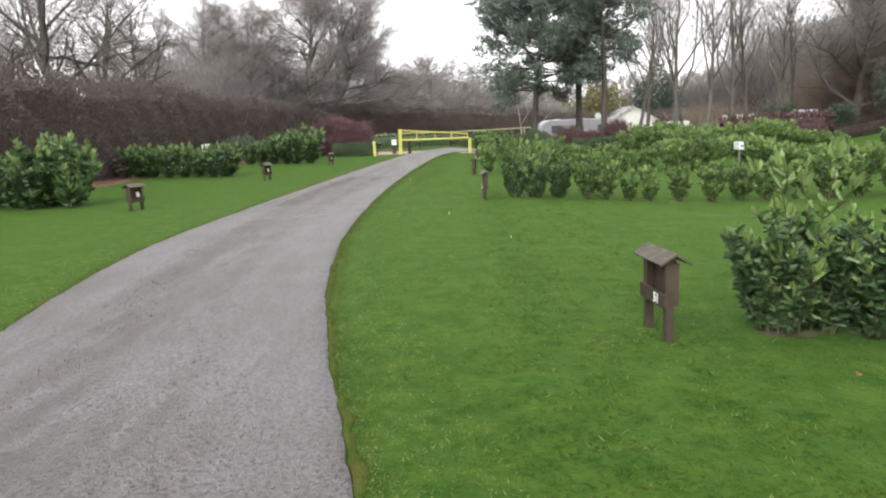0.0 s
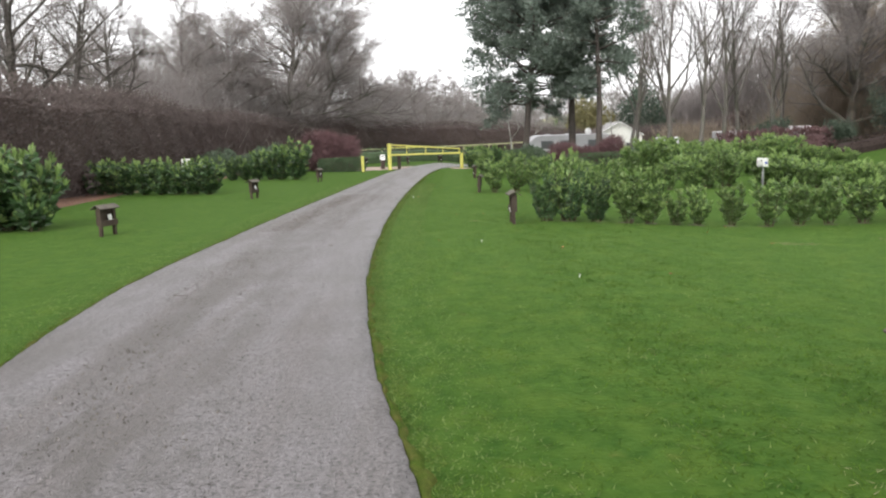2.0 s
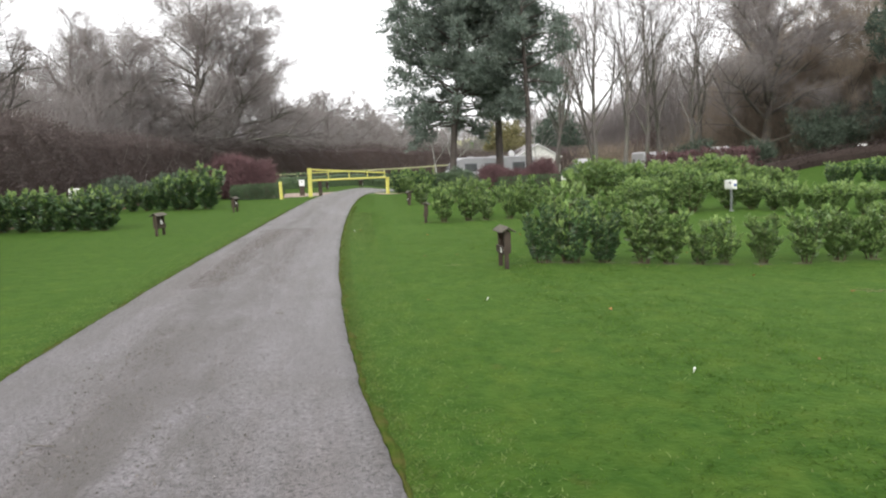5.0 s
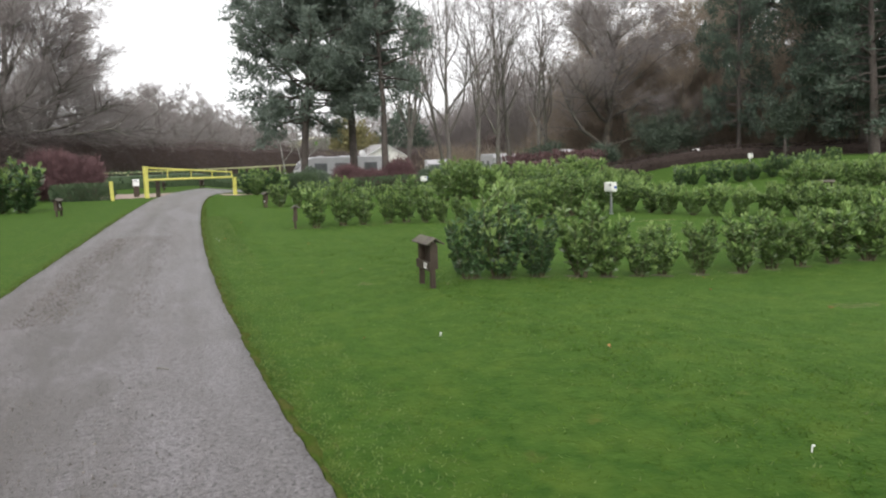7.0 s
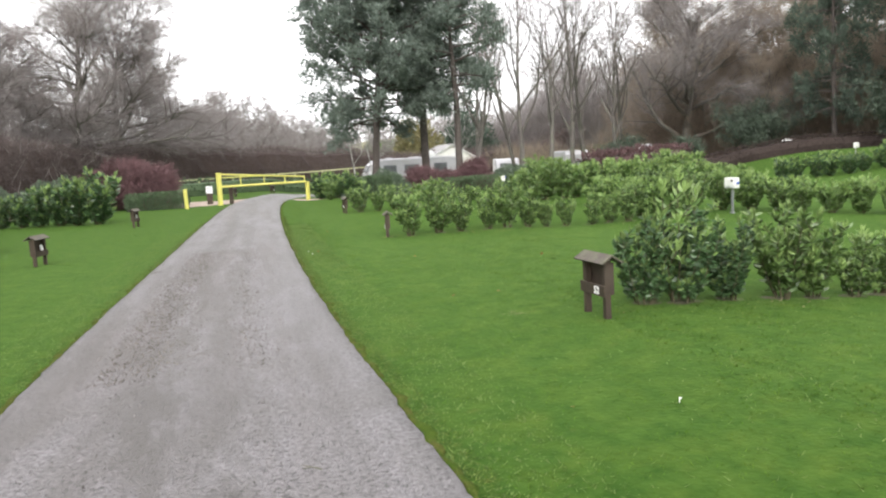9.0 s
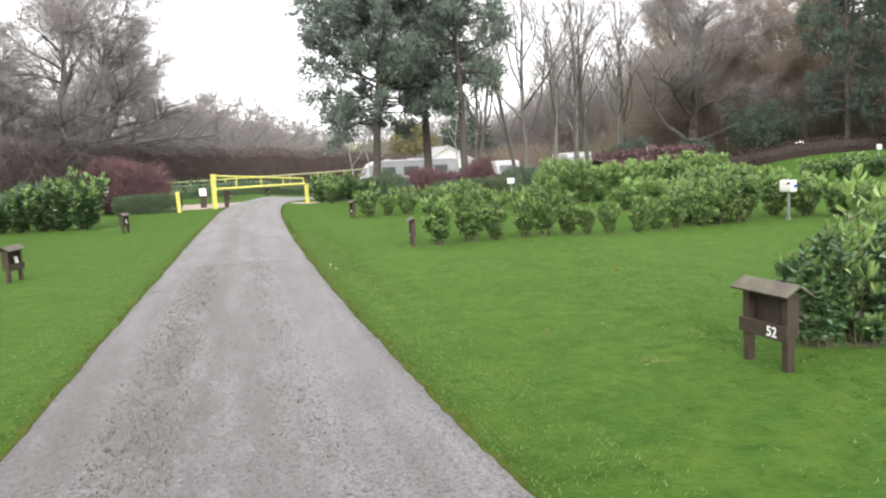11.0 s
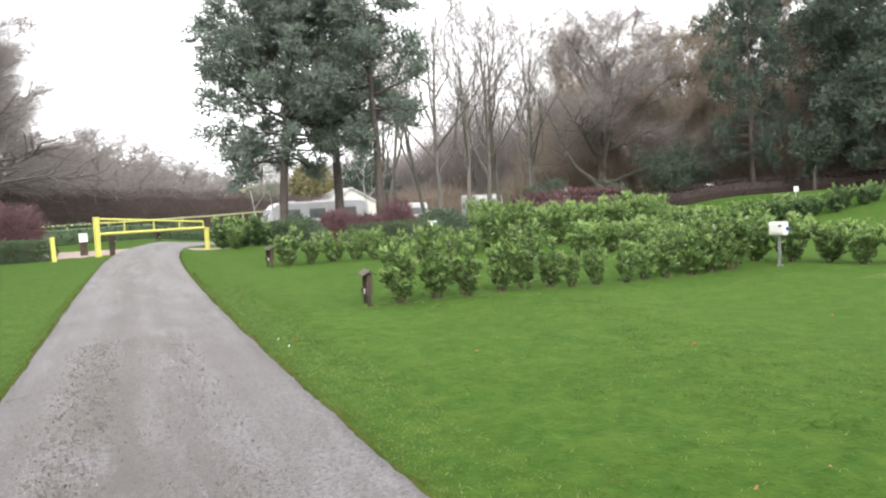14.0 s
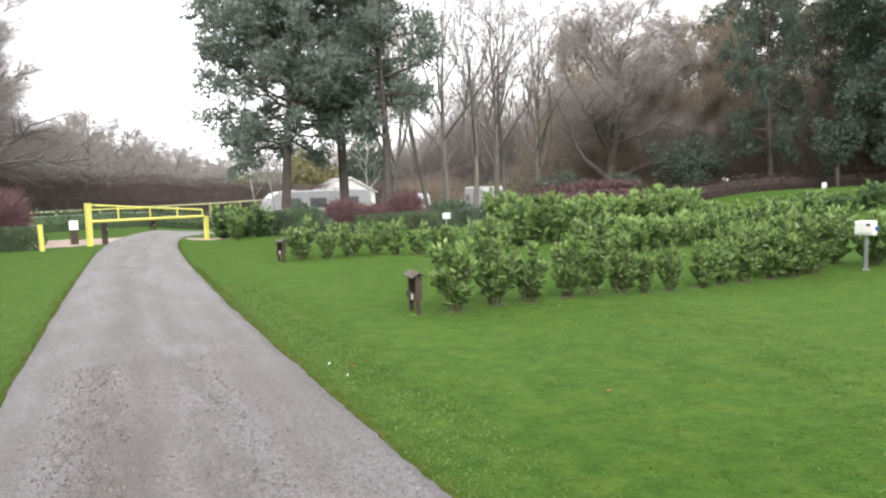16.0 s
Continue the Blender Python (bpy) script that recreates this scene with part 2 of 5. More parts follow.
EVERGREEN = material("dark_evergreen_leaf", (0.04, 0.06, 0.042), (0.075, 0.10, 0.066), 1.5, 0.6, 0, island=0.35, trans=0.1)
MAROON = material("maroon_shrub_twig", (0.10, 0.052, 0.056), (0.152, 0.084, 0.088), 2.0, 0.8, 0, island=0.35)
GREYGREEN = material("grey_green_shrub_leaf", (0.075, 0.11, 0.072), (0.13, 0.165, 0.11), 2.0, 0.7, 0, island=0.35, trans=0.15)
CLIPPED = material("clipped_hedge_leaf", (0.06, 0.095, 0.05), (0.10, 0.145, 0.07), 2.0, 0.65, 0, island=0.35, trans=0.15)
OLIVE = material("olive_yellow_leaf", (0.15, 0.14, 0.062), (0.235, 0.215, 0.105), 0.8, 0.7, 0, island=0.35, trans=0.2)
RENDERED = material("white_rendered_wall", (0.66, 0.65, 0.61), (0.76, 0.75, 0.72), 2.0, 0.8, 0.3, 30)
SLATE = material("grey_roof", (0.22, 0.21, 0.21), (0.34, 0.33, 0.32), 5.0, 0.8, 0.3, 20)
GRP = material("caravan_shell", (0.44, 0.43, 0.45), (0.54, 0.53, 0.55), 1.5, 0.35, 0, stain=(0.45, 0.45, 0.43), stain_scale=2, stain_amount=0.3)
GREYBAND = material("grey_caravan_band", (0.25, 0.25, 0.27), (0.36, 0.36, 0.38), 2.0, 0.4, 0)
TINTED = material("tinted_glass", (0.10, 0.105, 0.11), (0.16, 0.165, 0.17), 2.0, 0.08, 0, spec=0.6)
RUBBER = material("rubber", (0.02, 0.02, 0.02), (0.035, 0.035, 0.035), 8.0, 0.85, 0)
FALLEN = material("fallen_leaf", (0.20, 0.09, 0.03), (0.38, 0.20, 0.07), 30.0, 0.8, 0, island=0.4)


# ---- helpers of this scene ----
def smooth(a, b, v):
    u = np.clip((np.asarray(v, float) - a) / (b - a), 0, 1)
    return u * u * (3 - 2 * u)


def ground_z(x, y):
    """Height of the ground: level by the path, a dip to the east, a bank beyond, far hills."""
    x, y = np.asarray(x, float), np.asarray(y, float)
    z = -np.maximum(0.23 * smooth(0.3, 5.5, x), 0.12 * smooth(19, 25, y) * smooth(-1.8, 0.2, x)) - 0.45 * smooth(46, 62, y) * smooth(-2, 4, x)
    u = x + 0.1 * (y - 40)
    z = z - 0.5 * smooth(62, 80, y) * smooth(8, 15, x) * (1 - smooth(30, 42, x))
    z = z + (1.15 * smooth(23, 34, u) + 0.015 * np.maximum(u - 34, 0) + 3.0 * smooth(46, 70, x + 0.3 * (y - 45))) * (1 - 0.97 * smooth(54, 63, y) * (1 - smooth(30, 40, x)))
    z = z + 6.0 * smooth(150, 290, y)
    return z


def gz(x, y):
    return float(ground_z(x, y))


def mesh_from(name, verts, faces, mat=None, smooth_faces=False):
    me = bpy.data.meshes.new(name)
    verts, faces = np.asarray(verts, np.float32), np.asarray(faces, np.int32)
    n = faces.shape[1]
    me.vertices.add(len(verts)), me.loops.add(faces.size), me.polygons.add(len(faces))
    me.vertices.foreach_set("co", verts.ravel())
    me.loops.foreach_set("vertex_index", faces.ravel())
    me.polygons.foreach_set("loop_start", np.arange(len(faces), dtype=np.int32) * n)
    me.polygons.foreach_set("use_smooth", np.full(len(faces), smooth_faces))
    me.update(calc_edges=True)
    if mat:
        me.materials.append(mat)
    return me


def part_of(name, me, parent, label=""):
    ob = new(name, me)
    ob.parent = parent
    return tagged(ob, label) if label else ob


def part(name, bm, mat, parent, label=""):
    me = bpy.data.meshes.new(name)
    bm.to_mesh(me)
    bm.free()
    me.materials.append(mat)
    return part_of(name, me, parent, label)


def thing(name, at, label, category, group="", turn=0.0, sink=0.0):
    ob = new(name)
    ob.matrix_basis = pose(at[0], at[1], (at[2] if len(at) > 2 else gz(at[0], at[1])) - sink, 0, 0, turn)
    return tagged(ob, label, category, group)


def box_bm(size, at=(0, 0, 0), turn=(0, 0, 0), bevel=0.006, bm=None):
    bm = bm or bmesh.new()
    got = bmesh.ops.create_cube(bm, size=1, matrix=pose(*at, *turn) @ Matrix.Diagonal((*size, 1)))
    if bevel:
        edges = list({e for v in got["verts"] for e in v.link_edges})
        bmesh.ops.bevel(bm, geom=edges, offset=bevel, segments=2, affect="EDGES", profile=0.6)
    return bm


def tube_bm(a, b, r, r2=None, seg=12, bm=None):
    bm = bm or bmesh.new()
    a, b = Vector(a), Vector(b)
    m = Matrix.Translation((a + b) / 2) @ (b - a).to_track_quat("Z", "Y").to_matrix().to_4x4()
    bmesh.ops.create_cone(bm, cap_ends=True, segments=seg, radius1=r, radius2=r if r2 is None else r2, depth=(b - a).length, matrix=m)
    return bm


def leaves(points, along, length, width, rng, simple=False, fold=0.25):
    """Folded pointed leaves with their bases at points, pointing along: verts and triangles."""
    p, d = np.asarray(points, float), np.asarray(along, float)
    n = len(p)
    d = d / np.maximum(np.linalg.norm(d, axis=1, keepdims=True), 1e-6)
    r = rng.normal(size=(n, 3))
    s = np.cross(d, r)
    s /= np.maximum(np.linalg.norm(s, axis=1, keepdims=True), 1e-6)
    u = np.cross(s, d)
    ln, wd = np.broadcast_to(length, n)[:, None], np.broadcast_to(width, n)[:, None]
    if simple:
        v = np.stack([p, p + d * ln * 0.5 + s * wd * 0.5 + u * wd * fold, p + d * ln, p + d * ln * 0.5 - s * wd * 0.5 + u * wd * fold], 1)
        f = np.array([[0, 1, 2], [0, 2, 3]])
        k = 4
    else:
        tip = p + d * ln - u * ln * 0.12
        v = np.stack([p, p + d * ln * 0.3 + s * wd * 0.45 + u * wd * fold, p + d * ln * 0.72 + s * wd * 0.4 + u * wd * fold * 0.8, tip,
                      p + d * ln * 0.72 - s * wd * 0.4 + u * wd * fold * 0.8, p + d * ln * 0.3 - s * wd * 0.45 + u * wd * fold], 1)
        f = np.array([[0, 1, 2], [0, 2, 3], [0, 3, 4], [0, 4, 5]])
        k = 6
    faces = (np.arange(n)[:, None, None] * k + f[None]).reshape(-1, 3)
    return v.reshape(-1, 3), faces


def tubes(lines, sides=4):
    """Tapered tubes along polylines: list of (points, radii); one mesh of quads."""
    verts, faces, base = [], [], 0
    ring = np.arange(sides) / sides * 2 * math.pi
    cs, sn = np.cos(ring), np.sin(ring)
    for pts, rad in lines:
        pts = np.asarray(pts)
        m = len(pts)
        d = np.gradient(pts, axis=0)
        d /= np.maximum(np.linalg.norm(d, axis=1, keepdims=True), 1e-6)
        ref = np.array([0.0, 0.0, 1.0]) if abs(d[0][2]) < 0.8 else np.array([1.0, 0.0, 0.0])
        s = np.cross(d, ref)
        s /= np.maximum(np.linalg.norm(s, axis=1, keepdims=True), 1e-6)
        u = np.cross(s, d)
        v = pts[:, None] + np.asarray(rad)[:, None, None] * (cs[None, :, None] * s[:, None] + sn[None, :, None] * u[:, None])
        verts.append(v.reshape(-1, 3))
        i = np.arange(m - 1)[:, None] * sides
        j = np.arange(sides)[None]
        q = np.stack([i + j, i + (j + 1) % sides, i + sides + (j + 1) % sides, i + sides + j], -1).reshape(-1, 4)
        faces.append(q + base)
        base += m * sides
    return np.concatenate(verts), np.concatenate(faces)


def joined(a, b):
    """Two lots of vertices and faces as one."""
    return np.concatenate([a[0], b[0]]), np.concatenate([a[1], b[1] + len(a[0])])


def slivers(start, reach, width, rng):
    """Fine twigs: one thin tapering blade each, from start along reach."""
    n = len(start)
    s = np.cross(reach, rng.normal(size=(n, 3)))
    s *= width / np.maximum(np.linalg.norm(s, axis=1, keepdims=True), 1e-6)
    v = np.stack([start - s, start + s, start + reach], 1).reshape(-1, 3)
    return v, np.arange(3 * n).reshape(-1, 3)


def grow(rng, start, aim, length, radius, bend=0.12, lift=0.05, steps=5):
    pts, d = [np.array(start, float)], np.array(aim, float)
    d /= np.linalg.norm(d)
    for _ in range(steps):
        d = d + rng.normal(size=3) * bend + np.array([0, 0, lift])
        d /= np.linalg.norm(d)
        pts.append(pts[-1] + d * length / steps)
    return np.array(pts), d


def fork(rng, d, angle):
    r = rng.normal(size=3)
    s = np.cross(d, r)
    s /= np.linalg.norm(s)
    a = math.radians(angle)
    return d * math.cos(a) + s * math.sin(a)


# ---- bare trees ----
def bare_tree_meshes(seed, height, trunk_r, clear=0.25, spread=48, limbs=9, twiggy=1.0, lift=0.06, twig_mat=None, bark=None, lean=0.05, thin=0.014, fine=6):
    """Trunk with limbs, and a crown of boughs and twigs."""
    rng = np.random.default_rng(seed)
    trunk, crown, tw = [], [], []
    steps = 9
    tp, td = grow(rng, (0, 0, -0.3), (rng.normal() * lean, rng.normal() * lean, 1), height * 0.8, trunk_r, 0.06, 0.03, steps)
    tr = trunk_r * np.linspace(1.0, 0.16, steps + 1)
    tr[0] *= 1.35
    trunk.append((tp, tr))
    level1 = []
    for i in range(limbs):
        f = clear + (0.97 - clear) * (i + rng.random()) / limbs
        k = min(int(f * steps), steps - 1)
        at = tp[k] + (tp[k + 1] - tp[k]) * (f * steps - k)
        r = float(np.interp(f, np.linspace(0, 1, steps + 1), tr)) * 0.62
        ang = i * 2.4 + rng.normal() * 0.4
        out = math.radians(spread + rng.normal() * 9) * (1.15 - 0.5 * f)
        aim = np.array([math.cos(ang) * math.sin(out), math.sin(ang) * math.sin(out), math.cos(out)])
        ln = height * (0.52 - 0.26 * f) * (0.85 + 0.3 * rng.random())
        p, d = grow(rng, at, aim, ln, r, 0.16, lift, 6)
        trunk.append((p, np.linspace(r, r * 0.22, 7)))
        level1.append((p, r, ln))
    level2 = []
    for p, r, ln in level1 + [(tp[5:], tr[5], height * 0.3)]:
        for _ in range(int(7 * twiggy)):
            f = 0.22 + 0.78 * rng.random()
            k = f * (len(p) - 1)
            i = min(int(k), len(p) - 2)
            at, d = p[i] + (p[i + 1] - p[i]) * (k - i), p[i + 1] - p[i]
            d = d / np.linalg.norm(d)
            l2 = ln * (0.5 - 0.22 * f) * (0.7 + 0.5 * rng.random())
            q, _ = grow(rng, at, fork(rng, d, 42), l2, r, 0.16, lift, 4)
            r2 = max(r * 0.3, 0.022)
            crown.append((q, np.linspace(r2, 0.012, 5)))
            level2.append((q, l2))
    for q, l2 in level2:
        for _ in range(fine):
            f = 0.15 + 0.85 * rng.random()
            k = f * (len(q) - 1)
            i = min(int(k), len(q) - 2)
            at, d = q[i] + (q[i + 1] - q[i]) * (k - i), q[i + 1] - q[i]
            d = d / np.linalg.norm(d)
            l3 = l2 * (0.5 - 0.2 * f) * (0.6 + 0.6 * rng.random()) + 0.25
            aim = fork(rng, d, 38) + np.array([0, 0, lift * 2])
            tw.append((at, aim * l3))
            for _ in range(5):
                g = 0.15 + 0.85 * rng.random()
                tw.append((at + aim * l3 * g, fork(rng, aim / np.linalg.norm(aim), 40) * l3 * (0.45 + 0.3 * rng.random())))
    tv, tf = tubes(trunk[:1], 8)
    cv, cf = joined(tubes(trunk[1:], 6), tubes(crown, 3))
    wv, wf = slivers(np.array([a for a, _ in tw]), np.array([b for _, b in tw]), thin, rng)
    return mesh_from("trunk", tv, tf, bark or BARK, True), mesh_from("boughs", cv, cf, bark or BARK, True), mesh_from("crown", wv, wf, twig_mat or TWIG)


def place_tree(meshes, at, scale, turn, name, label, group, wide=1.0):
    ob = thing(name, at, label, "tree", group, turn)
    for nm, me in zip(("trunk", "branchwork", "crown"), meshes):
        p = part_of(nm, me, ob)
        if nm != "trunk":
            p["kind"] = "stuff"
        p.scale = (scale * wide, scale * wide, scale)
    return ob


# ---- conifers ----
def pine_meshes(seed, height, trunk_r, clear, reach, n_limbs, needles, mat, droop=-0.02, size=0.30):
    rng = np.random.default_rng(seed)
    steps = 10
    tp, _ = grow(rng, (0, 0, -0.3), (rng.normal() * 0.02, rng.normal() * 0.02, 1), height, trunk_r, 0.018, 0.02, steps)
    tr = trunk_r * np.linspace(1, 0.15, steps + 1)
    tr[0] *= 1.25
    wood, spray, pp, dd = [(tp, tr)], [], [], []
    for i in range(n_limbs):
        f = clear + (0.99 - clear) * ((i + rng.random()) / n_limbs)
        k = min(int(f * steps), steps - 1)
        at = tp[k] + (tp[k + 1] - tp[k]) * (f * steps - k)
        rel = (f - clear) / (1 - clear)
        ln = reach * (0.62 + 0.55 * math.sin(math.pi * min(rel * 0.9 + 0.10, 1))) * (0.76 + 0.36 * rng.random()) * (1 - 0.5 * rel ** 2)
        ang = i * 2.4 + rng.normal() * 0.5
        rise = 0.05 + 0.55 * rel + rng.normal() * 0.12
        p, d = grow(rng, at, (math.cos(ang), math.sin(ang), rise), ln, 0, 0.13, droop + 0.04 * rel, 6)
        r = 0.07 * (1 - 0.6 * rel) * ln / reach + 0.015
        wood.append((p, np.linspace(r, 0.012, 7)))
        for _ in range(int(ln * 5.4)):
            g = 0.28 + 0.72 * rng.random() ** 0.7
            kk = g * 6
            j = min(int(kk), 5)
            a, e = p[j] + (p[j + 1] - p[j]) * (kk - j), p[j + 1] - p[j]
            e = e / np.linalg.norm(e)
            l2 = 0.5 + 0.9 * rng.random() * (1.2 - g)
            q, e2 = grow(rng, a, fork(rng, e, 55) + np.array([0, 0, 0.12]), l2, 0, 0.2, 0.03, 3)
            spray.append((q, np.array([0.018, 0.014, 0.010, 0.006])))
            c = int(needles * l2 * (0.6 + 0.8 * rng.random()))
            tt = 0.2 + 0.85 * rng.random(c)
            idx = np.minimum((tt * 3).astype(int), 2)
            base = q[idx] + (q[idx + 1] - q[idx]) * (tt * 3 - idx)[:, None] + rng.normal(size=(c, 3)) * np.array([0.17, 0.17, 0.08])
            pp.append(base), dd.append(e2[None] * 0.7 + rng.normal(size=(c, 3)) * 0.75 + np.array([0, 0, 0.25]))
    pp, dd = np.concatenate(pp), np.concatenate(dd)
    lv, lf = leaves(pp, dd, size * (0.6 + 0.8 * rng.random(len(pp))), size * 0.27, rng, True, 0.1)
    wv, wf = tubes(wood[:1], 8)
    sv, sf = joined(tubes(wood[1:], 6), tubes(spray, 3))
    return mesh_from("trunk", wv, wf, PINE_BARK, True), mesh_from("twigs", sv, sf, PINE_BARK, True), mesh_from("foliage", lv, lf, mat)


# ---- laurels, shrubs and hedges ----
def laurel_meshes(seed, height, reach, shoots=11, per=34, leaf=0.12, lite=False, leaf_mat=None, fresh_share=0.5, rise=0.25, low=0.13, short=0.62, foot=0.05):
    """Upright shoots from one root, leaves along them, pale young leaves at the tips."""
    rng = np.random.default_rng(seed)
    lines, pp, dd, yp, yd = [], [], [], [], []
    for i in range(shoots):
        a = i * 2.4 + rng.normal() * 0.4
        out = reach * (0.25 + 0.75 * rng.random())
        h = height * (short + (1 - short) * rng.random())
        p, d = grow(rng, (math.cos(a) * foot, math.sin(a) * foot, -0.03), (math.cos(a) * out, math.sin(a) * out, h * 0.8), h * 1.02, 0, 0.07, 0.05, 6)
        lines.append((p, np.linspace(0.013, 0.004, 7)))
        twigs = [(p, 1.0)]
        for _ in range(3 if lite and per < 40 else 5):
            j = rng.integers(1, 6)
            q, _ = grow(rng, p[j], (rng.normal(), rng.normal(), 0.7), h * 0.26, 0, 0.1, 0.06, 6)
            lines.append((q, np.linspace(0.006, 0.003, 7)))
            twigs.append((q, 0.5))
        for q, share in twigs:
            c = int(per * share)
            lo = low if share == 1 else 0.05
            tt = lo + (0.98 - lo) * (np.arange(c) + rng.random(c)) / c
            idx = np.minimum((tt * 6).astype(int), 5)
            at = q[idx] + (q[idx + 1] - q[idx]) * (tt * 6 - idx)[:, None]
            ph = np.arange(c) * 2.4 + rng.random() * 6
            d = np.stack([np.cos(ph), np.sin(ph), rise + 0.7 * tt + rng.normal(size=c) * 0.3], 1)
            fresh = (tt > 0.62) & (rng.random(c) < fresh_share)
            pp.append(at[~fresh]), dd.append(d[~fresh])
            yp.append(at[fresh]), yd.append(d[fresh])
            e = q[-1] - q[-2]
            e = e / np.linalg.norm(e)
            c = 7 if share == 1 else 3
            ph = np.arange(c) * 2.4
            yp.append(np.repeat(q[-1:], c, 0) - e * 0.05 * rng.random((c, 1))), yd.append(np.stack([np.cos(ph) * 0.55, np.sin(ph) * 0.55, np.ones(c)], 1) + e)
    pp, dd, yp, yd = map(np.concatenate, (pp, dd, yp, yd))
    keep = pp[:, 2] > 0.06
    pp, dd = pp[keep], dd[keep]
    sv, sf = tubes(lines, 3)
    lv, lf = leaves(pp, dd, leaf * (0.7 + 0.5 * rng.random(len(pp))), leaf * 0.46, rng, lite)
    nv, nf = leaves(yp, yd, leaf * (0.7 + 0.5 * rng.random(len(yp))), leaf * 0.36, rng, lite)
    return mesh_from("stems", sv, sf, STEM, True), mesh_from("foliage", lv, lf, leaf_mat or LAUREL), mesh_from("young_leaves", nv, nf, LAUREL_NEW)


def place_laurel(meshes, at, scale, turn, label, group, wide=1.0):
    ob = thing("laurel_bush", at, label, "bush", group, turn)
    for nm, me in zip(("branchwork", "foliage", "new_growth"), meshes):
        p = part_of(nm, me, ob)
        p["kind"] = "stuff"
        p.scale = (scale * wide, scale * wide, scale)
    return ob


def lumpy(points, seed, size, amount):
    return np.array([noise.noise(Vector((x * size + seed, y * size, z * size))) for x, y, z in points]) * amount


def shrub(name, at, radius, height, leaf, mat, count, label, seed, twig=None, flat=0.6, group="", square=0.0, turn=0.0):
    """A shrub: stems, and a shell of leaves or fine twigs with an uneven outline."""
    rng = np.random.default_rng(seed)
    rx, ry = radius if isinstance(radius, tuple) else (radius, radius)
    ob = thing(name, at, label, "shrub" if "hedge" not in name else "hedge", group, turn)
    v = rng.normal(size=(count, 3))
    v /= np.linalg.norm(v, axis=1, keepdims=True)
    v[:, 2] = np.abs(v[:, 2]) if square == 0 else v[:, 2]
    depth = 1 - 0.5 * rng.random(count) ** 2
    if square:
        big = np.max(np.abs(v), axis=1, keepdims=True)
        v = v * (1 - square) + v / big * square
    lump = 1 + lumpy(v, seed * 3.7, 2.6, 0.34 if square == 0 else 0.10)
    q = v * (depth * lump)[:, None]
    q[:, 0] *= rx
    q[:, 1] *= ry
    q[:, 2] = q[:, 2] * height * 0.55 + height * 0.5 if square else q[:, 2] * height * 0.9 + 0.08 * height
    q[:, 2] = np.clip(q[:, 2], 0.02, None)
    d = v * flat + rng.normal(size=(count, 3)) * 0.6 + np.array([0, 0, 0.35])
    lv, lf = leaves(q, d, leaf * (0.6 + 0.8 * rng.random(count)), leaf * (0.055 if twig else 0.5), rng, True)
    part_of("foliage", mesh_from("foliage", lv, lf, mat), ob)["kind"] = "stuff"
    lines = []
    for i in range(10):
        a = rng.random() * 6.28
        p, _ = grow(rng, (math.cos(a) * rx * 0.25, math.sin(a) * ry * 0.25, -0.05), (math.cos(a) * rx * 0.8, math.sin(a) * ry * 0.8, height), height * 0.85, 0, 0.1, 0.02, 4)
        lines.append((p, np.linspace(0.03, 0.01, 5)))
    sv, sf = tubes(lines, 5)
    part_of("branchwork", mesh_from("branchwork", sv, sf, twig or STEM), ob)["kind"] = "stuff"
    return ob


